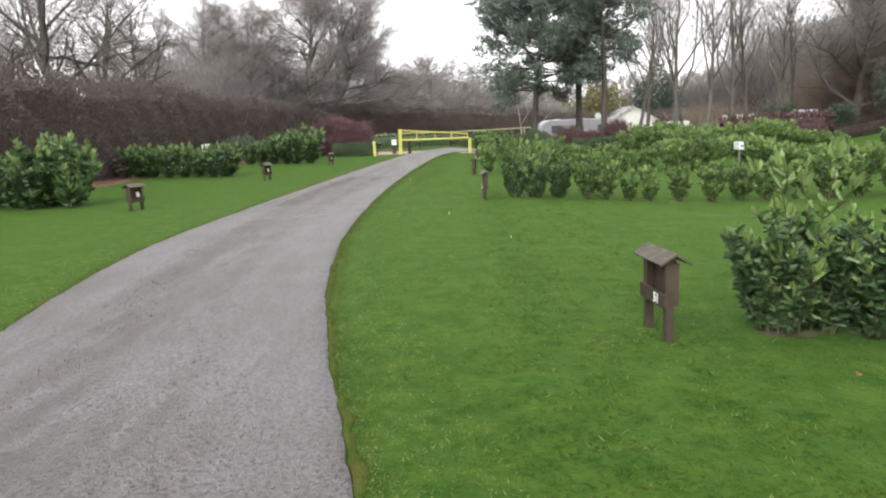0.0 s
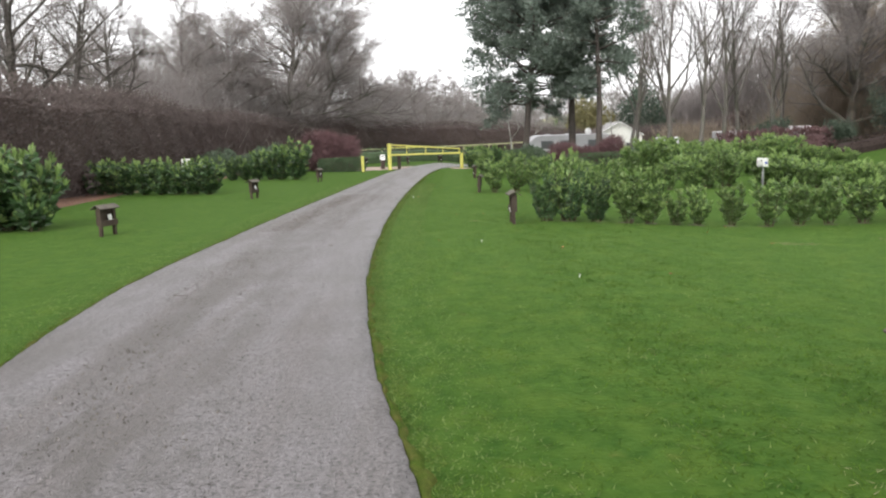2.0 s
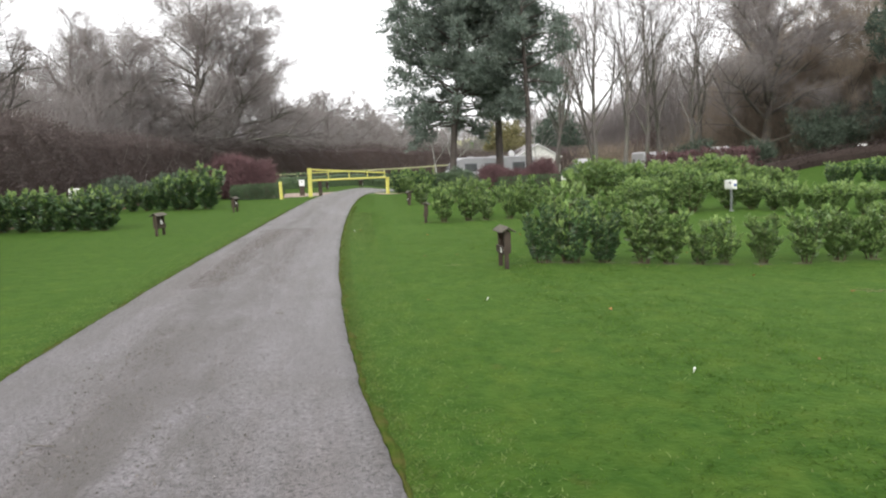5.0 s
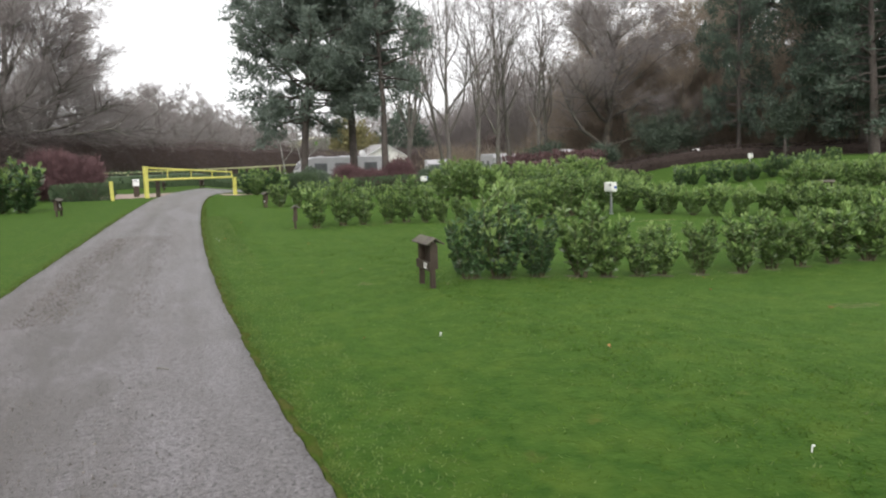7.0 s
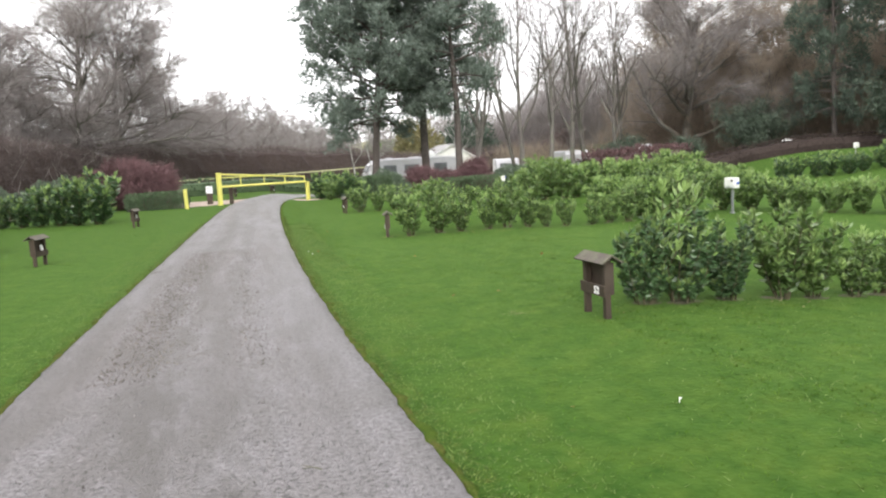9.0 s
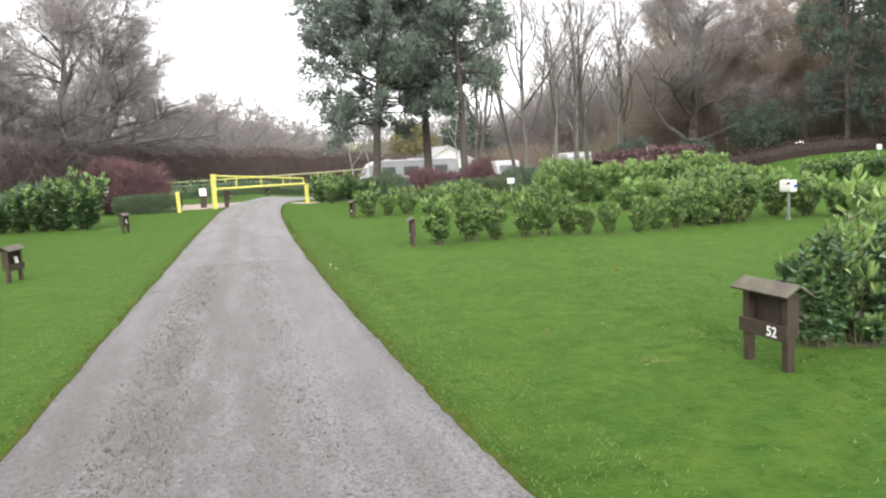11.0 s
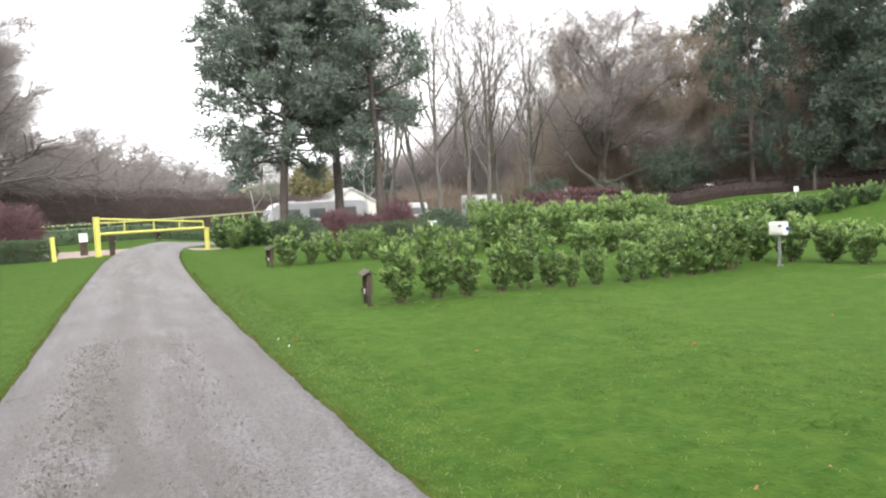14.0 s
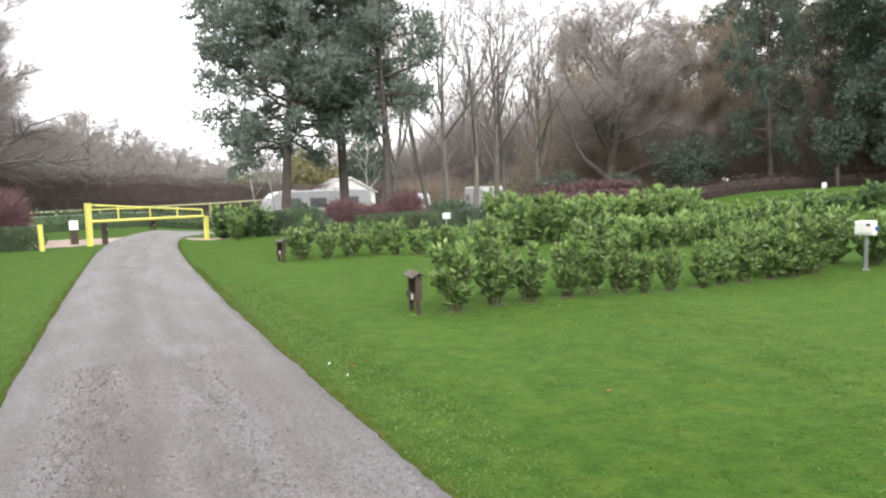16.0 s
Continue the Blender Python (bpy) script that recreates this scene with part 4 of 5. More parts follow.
# ---- gate ----
def yellow_gate():
    a, b = Vector((-4.2, 45.6, 0)), Vector((-0.05, 48.0, 0))
    ob = thing("barrier_gate", (a.x, a.y, 0), "yellow painted steel swing barrier, closed across the drive", "gate")
    way = (b - a).normalized()
    ang = math.degrees(math.atan2(way.y, way.x))
    ln = (b - a).length
    part("hinge_post", box_bm((0.17, 0.17, 1.55), (0, 0, 0.72), (0, 0, ang), 0.012), YELLOW, ob)
    part("hinge_cap", box_bm((0.19, 0.19, 0.03), (0, 0, 1.50), (0, 0, ang), 0.008), YELLOW, ob)
    t0, t1, l0, l1 = 1.44, 1.10, 0.86, 0.84
    part("top_rail", tube_bm(way * 0.08 + Vector((0, 0, t0)), way * (ln - 0.06) + Vector((0, 0, t1)), 0.036), YELLOW, ob)
    part("bottom_rail", tube_bm(way * 0.08 + Vector((0, 0, l0)), way * (ln - 0.02) + Vector((0, 0, l1)), 0.052), YELLOW, ob)
    part("back_rail", tube_bm(way * 0.08 + Vector((0, 0, 1.28)), way * ln * 0.52 + Vector((0, 0, 1.26)), 0.022), YELLOW, ob)
    for f in (0.235, 0.50, 0.745, 0.985):
        p = way * ln * f
        part("upright", tube_bm(p + Vector((0, 0, l0 + (l1 - l0) * f)), p + Vector((0, 0, t0 + (t1 - t0) * f)), 0.028), YELLOW, ob)
    for z in (0.86, 1.36):
        part("hinge", tube_bm(way * 0.09 + Vector((0, 0, z - 0.07)), way * 0.09 + Vector((0, 0, z + 0.07)), 0.05), YELLOW, ob)
    ob2 = thing("gate_rest_post", (0.02, 48.05), "short yellow steel post that holds the barrier's free end", "post")
    part("post", box_bm((0.15, 0.15, 1.02), (0, 0, 0.42), (0, 0, ang), 0.012), YELLOW, ob2)
    part("cradle", box_bm((0.17, 0.20, 0.05), (0, 0, 0.93), (0, 0, ang), 0.008), YELLOW, ob2)


yellow_gate()
ob = thing("bollard", (-5.6, 44.1), "short plain yellow steel bollard in the grass", "bollard")
part("post", box_bm((0.14, 0.12, 1.0), (0, 0, 0.36), (0, -2, 20), 0.012), YELLOW, ob)
part("cap", box_bm((0.15, 0.13, 0.02), (0, 0, 0.865), (0, -2, 20), 0.006), YELLOW, ob)

ob = thing("notice_stand", (-4.75, 47.3), "white notice on a dark wooden stand beside the gate", "notice", turn=10)
part("stand", box_bm((0.26, 0.14, 0.62), (0, 0, 0.29)), BOARD, ob)
part("notice", box_bm((0.30, 0.05, 0.34), (0, -0.03, 0.72), (-8, 0, 0), 0.008), WHITE, ob, "white notice panel")
bm = bmesh.new()
for i in range(4):
    box_bm((0.2, 0.004, 0.018), (0, -0.062 + 0.005 * i, 0.82 - i * 0.05), (-8, 0, 0), 0, bm)
part("lettering", bm, DARK, ob, "grey illegible writing")
ob = thing("timber_post", (-3.72, 46.6), "stout dark timber post behind the barrier", "post")
part("post", box_bm((0.2, 0.2, 0.95), (0, 0, 0.42)), BOARD, ob)


def soil_under(spots, seed):
    """Small rings of bare soil round the stems of the hedge plants."""
    rng = np.random.default_rng(seed)
    verts, faces = [], []
    for x, y in spots:
        a = np.arange(10) / 10 * 2 * math.pi
        r = 0.12 * (0.7 + 0.6 * rng.random(10))
        px, py = x + 1.25 * r * np.cos(a), y + r * np.sin(a)
        k = len(verts) * 11
        verts.append(np.concatenate([np.stack([px, py, ground_z(px, py) + 0.003], 1), [[x, y, gz(x, y) + 0.02]]]))
        faces.append([[k + i, k + (i + 1) % 10, k + 10] for i in range(10)])
    return tagged(new("bare_soil", mesh_from("bare_soil", np.concatenate(verts), np.concatenate(faces), SOIL, True)), "bare soil round the laurel stems", "soil", kind="stuff")


# ---- rail fence beyond the gate ----
def rail_fence(pts, label):
    ob = tagged(new("rail_fence"), label, "fence")
    for (x0, y0, z0), (x1, y1, z1) in zip(pts, pts[1:]):
        n = max(1, round(math.hypot(x1 - x0, y1 - y0) / 2.6))
        part("rail", box_bm((math.hypot(x1 - x0, y1 - y0) + 0.05, 0.06, 0.11), ((x0 + x1) / 2, (y0 + y1) / 2, (z0 + z1) / 2),
                            (0, -math.degrees(math.atan2(z1 - z0, math.hypot(x1 - x0, y1 - y0))), math.degrees(math.atan2(y1 - y0, x1 - x0))), 0.01), RAILPAINT, ob)
        for i in range(n):
            f = i / n
            x, y, z = x0 + (x1 - x0) * f, y0 + (y1 - y0) * f + 0.07, z0 + (z1 - z0) * f
            g = gz(x, y) - 0.2
            part("post", box_bm((0.1, 0.1, z + 0.08 - g), (x, y, (z + 0.08 + g) / 2), (0, 0, 30), 0.01), RAILPAINT, ob)


rail_fence([(-13, 60, 1.05), (-4, 66, 1.12), (3, 71, 1.2), (12, 76, 1.45)], "weathered yellowish post and rail fence")
hedge_run("low_hedge", [(-13, 58.6), (-4, 64.6), (3, 69.6), (12, 74.6)], 1.0, 1.2, 0.22, CLIPPED, 24, "low dark green hedge in front of the rail fence", 5, CLIPPED, 0.3)

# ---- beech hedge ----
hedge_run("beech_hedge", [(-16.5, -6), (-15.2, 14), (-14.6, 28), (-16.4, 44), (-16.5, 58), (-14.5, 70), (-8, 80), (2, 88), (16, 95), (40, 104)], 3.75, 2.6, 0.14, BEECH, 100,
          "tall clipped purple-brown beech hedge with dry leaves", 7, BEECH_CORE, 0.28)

# ---- laurel hedges ----
SMALL = [laurel_meshes(100 + i, 0.86 + 0.07 * (i % 3), 0.18 + 0.05 * (i % 3), 7 + i % 3, 30, 0.102, False, None, 0.36, 0.2, 0.15, 0.62) for i in range(7)]
FULL = [laurel_meshes(200 + i, 1.05, 0.22, 14, 40, 0.094, False, LAUREL_DEEP, 0.24, -0.02, 0.14, 0.55, 0.11) for i in range(4)]
TALL_SHOOT = [laurel_meshes(261, 1.4, 0.04, 2, 8, 0.14, False, None, 0.9, 0.4, 0.45, 0.85)]
SPOTS = []
LITE = [laurel_meshes(220 + i, 1.05, 0.42, 13, 34, 0.15, True) for i in range(4)]
LITE_DEEP = [laurel_meshes(230 + i, 1.05, 0.44, 13, 34, 0.15, True, LAUREL_DEEP, 0.2, 0.0, 0.05) for i in range(4)]
SMALL_LITE = [laurel_meshes(240 + i, 0.9, 0.31, 8, 26, 0.125, True) for i in range(4)]
rnd = random.Random(5)


def laurel_row(pts, kinds, label, group, jitter=0.05):
    for x, y, h, wide in pts:
        SPOTS.append((x, y))
        me = kinds[rnd.randrange(len(kinds))]
        ref = 0.9 if kinds in (SMALL, SMALL_LITE) else 1.4 if kinds is TALL_SHOOT else 1.05
        place_laurel(me, (x + rnd.uniform(-1, 1) * jitter, y + rnd.uniform(-1, 1) * jitter), h / ref, rnd.uniform(0, 360), label, group, wide)


G51, G52, G53, G54 = "laurels behind sign 51", "laurels behind sign 52", "laurels behind sign 53", "laurels in the back rows"
DEEP = "dense glossy dark green laurel bush at the hedge's end"
YOUNG = "young laurel bush, pale green at the shoot tips"
laurel_row([(2.2, 5.4, 0.98, 0.95), (2.55, 5.5, 1.0, 1.0), (2.95, 5.45, 1.06, 1.0), (3.5, 5.5, 1.02, 0.95)], FULL, DEEP, G51)
TIP = "tall pale green laurel shoot above the bush"
laurel_row([(2.34, 5.4, 1.36, 1.0)], TALL_SHOOT, TIP, G51)
laurel_row([(1.3, 15.85, 1.3, 1.0)], TALL_SHOOT, TIP, G52)
laurel_row([(4.1, 5.55, 1.0, 1), (4.7, 5.6, 1.05, 1), (5.3, 5.6, 1.0, 1), (5.9, 5.65, 1.1, 1), (6.6, 5.7, 1.0, 1), (7.2, 5.7, 1.1, 1)], SMALL, YOUNG, G51)
laurel_row([(0.98, 15.95, 0.95, 0.85), (1.42, 15.95, 1.02, 0.95), (1.9, 15.9, 0.86, 0.9)], FULL, DEEP, G52)
laurel_row([(2.42, 15.85, 0.91, 1.02), (2.85, 15.8, 0.89, 1.02), (3.3, 15.8, 0.66, 1.07), (3.72, 15.8, 0.70, 1.07), (4.32, 15.8, 0.74, 0.97), (5.0, 15.8, 0.85, 1.02), (5.62, 15.85, 0.90, 1.07), (6.2, 15.85, 0.91, 1.02),
            (6.85, 15.9, 0.98, 1.07), (7.5, 15.9, 1.04, 1.07), (8.1, 15.9, 1.06, 1.07), (8.8, 15.95, 1.06, 1.07), (9.6, 16, 1.11, 1.07)], SMALL, YOUNG, G52)
laurel_row([(0.62, 25.70, 1.17, 0.92), (1.37, 25.90, 1.19, 0.97), (1.84, 25.85, 0.87, 1.02), (2.48, 25.90, 1.01, 0.87), (3.04, 25.95, 1.25, 0.92), (3.54, 25.95, 0.90, 1.02), (4.02, 25.95, 0.72, 0.97), (4.52, 26.00, 0.76, 0.87),
            (5.22, 26.10, 0.80, 1.02), (5.74, 26.15, 0.91, 1.02), (6.32, 26.15, 0.95, 0.97), (6.92, 26.20, 1.06, 1.07), (7.52, 26.20, 1.19, 1.07), (8.12, 26.30, 1.28, 1.02), (8.5, 27.0, 1.28, 1.07), (7.9, 27.2, 1.27, 1.07), (7.2, 27.2, 1.17, 1.07)], SMALL, YOUNG, G53)
laurel_row([(0.85, 35.4, 1.12, 0.95), (1.55, 35.5, 0.9, 1), (2.15, 35.4, 0.95, 1.05), (2.85, 35.5, 0.92, 1.0), (3.45, 35.4, 0.98, 1.05), (4.1, 35.4, 0.9, 1.05), (4.8, 35.5, 0.8, 1.1), (5.4, 35.6, 0.78, 1.1), (6.1, 35.8, 0.8, 1.1), (6.8, 36.0, 0.85, 1.1)], SMALL_LITE, YOUNG, G54)
BACK = "laurel bush grown into a thick hedge"
laurel_row([(7.6 + i * 0.74, 36.3 + i * 0.15 + 0.3 * (i % 2), 1.3 + 0.38 * rnd.random(), 0.95 + 0.2 * rnd.random()) for i in range(11)], LITE, BACK, G54, 0.12)
laurel_row([(8.2 + i * 0.68, 32.0 + i * 0.17, 0.86 + 0.16 * rnd.random(), 1.1) for i in range(8)], LITE, BACK, G54, 0.1)
laurel_row([(15.8, 37.9, 1.2, 1.1), (16.5, 38.0, 1.08, 1.1), (17.2, 38.1, 0.98, 1.1), (17.9, 38.1, 0.9, 1.1), (18.5, 38.2, 0.8, 1.1)], LITE, BACK, G54, 0.1)
laurel_row([(9.7, 27.2, 1.2, 1.0), (10.1, 26.5, 1.05, 1.0), (10.35, 25.8, 0.95, 1.0), (10.5, 25.1, 0.9, 1.0), (10.7, 24.4, 0.8, 1.05), (10.95, 23.7, 0.9, 1.0), (11.35, 23.1, 0.85, 1.05), (11.9, 22.7, 0.9, 1.0), (12.5, 22.5, 0.82, 1.05),
            (13.1, 22.4, 0.88, 1.05), (13.7, 22.35, 0.8, 1.0), (14.3, 22.3, 0.75, 1.05), (15.0, 22.3, 0.6, 1.0), (15.7, 22.2, 0.55, 1.0)], LITE, BACK, G54, 0.08)
laurel_row([(20.2 + i * 0.75, 30.2 + 0.2 * i, 1.1 + 0.3 * rnd.random(), 1.1) for i in range(10)], LITE, BACK, G54, 0.12)
laurel_row([(21.5 + i * 0.85, 39.5 + 0.3 * (i % 2) - 0.12 * i, 0.95 + 0.25 * rnd.random(), 1.1) for i in range(11)], LITE_DEEP, BACK, G54, 0.12)
laurel_row([(11.2, 44.0, 1.75, 1.0), (12.0, 44.4, 1.6, 1.0), (1.0, 46.6, 1.0, 1)], LITE, BACK, G54)
laurel_row([(11.0 + i * 0.7, 16.6 + 0.06 * i, 0.95 + 0.2 * rnd.random(), 1.1) for i in range(9)], LITE, BACK, G54, 0.1)
# west of the drive
GW = "laurels west of the drive"
laurel_row([(-9.1, 16.7, 1.6, 0.9), (-9.75, 16.9, 1.52, 1.0), (-9.4, 17.3, 1.5, 1.0), (-10.0, 16.5, 1.42, 1.0), (-10.5, 16.9, 1.25, 1.1), (-11.1, 17.0, 1.2, 1.1), (-11.8, 17.1, 1.2, 1.1)], LITE_DEEP, DEEP, GW)
laurel_row([(-8.9 - i * 0.62, 27.2 + i * 0.18, 1.25 - 0.06 * (i % 3), 1.05) for i in range(8)], LITE_DEEP, DEEP, GW)
laurel_row([(-7.9 - i * 0.65, 36.8 + i * 0.22, 1.75 - 0.15 * i, 1.0) for i in range(6)], LITE_DEEP, DEEP, GW)
laurel_row([(0.75, 48.3, 1.35, 1.15), (1.55, 48.5, 1.4, 1.2), (2.3, 48.6, 1.3, 1.15)], LITE_DEEP, DEEP, GW)

soil_under([p for p in SPOTS if -12 < p[0] < 9.7 and p[1] < 40], 17)

# ---- shrubs round the gate and the pines ----
shrub("maroon_shrub", (-8.2, 47.6), (2.0, 1.6), 2.05, 0.45, MAROON, 16000, "maroon leafless dogwood shrub beside the gate", 31, MAROON)
shrub("maroon_shrub", (-9.6, 48.3), (1.4, 1.4), 1.6, 0.4, MAROON, 8000, "maroon leafless dogwood shrub beside the gate", 32, MAROON)
shrub("clipped_hedge", (-6.95, 45.3), (1.35, 0.55), 0.74, 0.07, CLIPPED, 9000, "low clipped dark green hedge behind the bollard", 33, square=0.75)
shrub("grey_green_shrub", (-11.2, 46.5), (1.9, 1.5), 1.55, 0.12, GREYGREEN, 6000, "loose grey-green evergreen shrub", 34)
shrub("grey_green_shrub", (-13.0, 42.5), (1.8, 1.5), 1.35, 0.12, GREYGREEN, 5000, "loose grey-green evergreen shrub", 35)
shrub("grey_green_shrub", (4.4, 50.0), (1.25, 1.0), 1.35, 0.14, GREYGREEN, 6000, "dark grey-green juniper shrub in front of the caravan", 36)
shrub("clipped_hedge", (3.6, 49.3), (1.0, 0.6), 1.05, 0.09, CLIPPED, 5000, "clipped dark hedge beside laurels", 37, square=0.7)
shrub("maroon_shrub", (6.9, 51.0), (1.5, 1.1), 1.35, 0.4, MAROON, 9000, "maroon twiggy shrub under the pines", 38, MAROON)
shrub("maroon_shrub", (9.8, 51.2), (1.1, 1.0), 1.75, 0.4, MAROON, 7000, "maroon twiggy shrub under the pines", 39, MAROON)
shrub("maroon_shrub", (8.4, 50.9), (1.2, 0.9), 1.15, 0.4, MAROON, 6000, "maroon twiggy shrub under the pines", 47, MAROON)
shrub("clipped_hedge", (9.2, 49.4), (2.6, 0.6), 0.8, 0.09, CLIPPED, 7000, "low dark hedge under the pines", 40, square=0.7)
shrub("grey_green_shrub", (12.6, 51.6), (1.7, 1.1), 1.4, 0.14, GREYGREEN, 5000, "dark green rounded shrub", 41)
shrub("grey_green_shrub", (15.4, 51.5), (1.7, 1.1), 1.25, 0.14, GREYGREEN, 4500, "dark green rounded shrub", 42)
DULL_RED = material("dull_red_twig", (0.070, 0.036, 0.037), (0.110, 0.062, 0.062), 4.0, 0.8, 0, island=0.3)
BROWN_HEDGE = material("dark_brown_hedge_twig", (0.030, 0.023, 0.021), (0.056, 0.042, 0.037), 6.0, 0.9, 0.4, 30, island=0.3, spec=0.1)
hedge_run("dogwood_hedge", [(16.5, 50), (20, 50.6), (23.8, 51)], 1.75, 1.6, 0.26, DULL_RED, 60, "dark red leafless dogwood hedge on the bank", 43, DULL_RED, 0.3)
hedge_run("brown_hedge", [(24.2, 51), (28, 51.5), (34, 50), (42, 46.5), (52, 41)], 0.9, 1.5, 0.16, BROWN_HEDGE, 46, "low dark brown leafless hedge on the bank", 44, BROWN_HEDGE, 0.3)

# ---- pines ----
PINE_A = pine_meshes(301, 15.8, 0.27, 0.29, 4.8, 100, 34, NEEDLE, -0.02, 0.32)
PINE_B = pine_meshes(302, 16.8, 0.29, 0.38, 3.8, 66, 34, NEEDLE, -0.02, 0.32)
PINE_C = pine_meshes(303, 14.5, 0.24, 0.42, 3.1, 30, 34, NEEDLE, 0.01, 0.32)
PINES = "pines beside the caravan"


def place_pine(meshes, at, scale, turn, label, group, wide=1.0):
    ob = thing("pine_tree", at, label, "tree", group, turn)
    for nm, me in zip(("trunk", "branchwork", "foliage"), meshes):
        p = part_of(nm, me, ob)
        if nm != "trunk":
            p["kind"] = "stuff"
        p.scale = (scale * wide, scale * wide, scale)


place_pine(PINE_A, (4.54, 54.1), 1.0, 150, "tall pine with a bare lower trunk and blue-green needles", PINES)
place_pine(PINE_B, (8.02, 55.2), 1.0, 40, "tall pine with a bare lower trunk and blue-green needles", PINES)
place_pine(PINE_C, (9.1, 51.5), 1.0, 200, "tall forked pine with a bare lower trunk", PINES)
SPRUCE = [pine_meshes(310 + i, 17, 0.30, 0.14, 4.4, 64, 21, DARK_NEEDLE, -0.07, 0.38) for i in range(2)]
for i, (x, y, s, w) in enumerate(((44, 50, 1.05, 1.05), (38.5, 43.0, 0.95, 1.05), (49, 53, 1.2, 1.1), (47, 65, 1.15, 1.0), (52, 66, 1.25, 1.1), (41.5, 46.5, 1.0, 1.05), (36.8, 53.2, 1.0, 0.62))):
    place_pine(SPRUCE[i % 2], (x, y), s, i * 77, "dark dense conifer at the woodland's edge", "dark conifers", w)

# ---- bare trees ----
OAK = [bare_tree_meshes(401, 13, 0.30, 0.2, 66, 13, 1.3, 0.03, OAK_TWIG, OAK_BARK, thin=0.009, fine=8), bare_tree_meshes(402, 14, 0.27, 0.22, 60, 13, 1.3, 0.035, OAK_TWIG, OAK_BARK, thin=0.009, fine=8)]
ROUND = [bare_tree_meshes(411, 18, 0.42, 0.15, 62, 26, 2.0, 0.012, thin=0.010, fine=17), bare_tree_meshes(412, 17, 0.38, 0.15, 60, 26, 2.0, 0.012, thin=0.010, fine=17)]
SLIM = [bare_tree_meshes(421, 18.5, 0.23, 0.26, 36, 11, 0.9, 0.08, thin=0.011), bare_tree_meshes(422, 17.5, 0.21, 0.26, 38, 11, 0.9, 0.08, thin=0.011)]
THICK = [bare_tree_meshes(431, 15.5, 0.24, 0.06, 54, 18, 1.3, 0.05, WARM_TWIG, thin=0.015, fine=16), bare_tree_meshes(432, 16.5, 0.26, 0.08, 50, 18, 1.3, 0.05, WARM_TWIG, thin=0.015, fine=16)]
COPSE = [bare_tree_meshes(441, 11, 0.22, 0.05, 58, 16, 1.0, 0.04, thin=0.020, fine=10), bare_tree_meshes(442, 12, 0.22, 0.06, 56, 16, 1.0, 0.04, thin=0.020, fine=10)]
for i, (x, y, s) in enumerate(((-21.5, 33, 0.95), (-20.5, 36.5, 1.0), (-20, 41, 0.9), (-19.3, 45, 0.82), (-25, 45, 1.0), (-24, 26, 1.0), (-22, 17, 1.0))):
    place_tree(OAK[i % 2], (x, y), s, i * 101, "oak_tree", "bare spreading oak behind the beech hedge", "bare oaks")
place_tree(ROUND[1], (32.5, 65.5), 0.98, 60, "oak_tree", "tall leaning leafless oak at the wood's edge", "bare oaks", 1.2)
for i, (x, y, s) in enumerate(((-16.8, 74, 1.0), (-14.6, 80, 1.06), (-21, 64, 0.72), (-19.5, 69, 0.78))):
    place_tree(ROUND[i % 2], (x, y), s, i * 131, "bare_tree", "large round-crowned leafless tree with hazy twigs", "round bare trees", 1.2)
for i, (x, y, s) in enumerate(((-9.0, 93, 0.95), (-12.5, 90, 1.0), (-16, 84, 0.8), (-5, 103, 0.98), (-8.5, 108, 1.0), (-1.5, 116, 0.95), (-4.5, 122, 1.05), (2.5, 133, 0.95), (1, 142, 1.05), (7, 150, 1.0), (6, 160, 1.0),
                               (12, 168, 0.95), (13, 180, 1.05), (19, 190, 0.92), (22, 204, 0.9), (-23, 78, 0.9), (-28, 70, 1.0), (-27, 58, 0.9), (-29, 50, 0.9))):
    place_tree(COPSE[i % 2], (x, y), s, i * 67, "copse_tree", "leafless tree of the grey-brown copse", "copse trees", 1.4)
for i, (x, y, s) in enumerate(((16.2, 60, 0.95), (19.2, 62, 1.0), (22.0, 64, 0.95), (24.5, 67, 1.05), (26.5, 66, 0.9), (14.5, 66, 0.9), (29.5, 70, 1.0), (21, 74, 1.0), (17.5, 76, 0.95))):
    place_tree(SLIM[i % 2], (x, y), s, i * 83, "slim_tree", "slim leafless tree at the wood's edge", "slim bare trees")
for i, (x, y, s) in enumerate(((33.5, 70, 0.62), (35, 66, 0.62), (38.5, 68, 0.8), (40, 75, 0.85), (44, 66, 1.0), (37.5, 60, 0.6), (47, 72, 1.1), (44, 84, 1.15), (50, 60, 1.0), (36, 77, 0.7), (41.5, 63, 0.85))):
    place_tree(THICK[i % 2], (x, y), s, i * 59, "woodland_tree", "leafless woodland tree with brown budding twigs", "woodland trees", 1.1)
YOUNG_BIRCH = bare_tree_meshes(461, 7.5, 0.075, 0.4, 32, 6, 0.5, 0.08, None, BIRCH, 0.03, 0.01, 3)
for i, (x, y, s) in enumerate(((4.2, 60, 1.0), (5.6, 62, 0.95), (13.5, 68, 1.1))):
    place_tree(YOUNG_BIRCH, (x, y), s, i * 40, "young_birch", "thin white-barked young birch", "young birches")


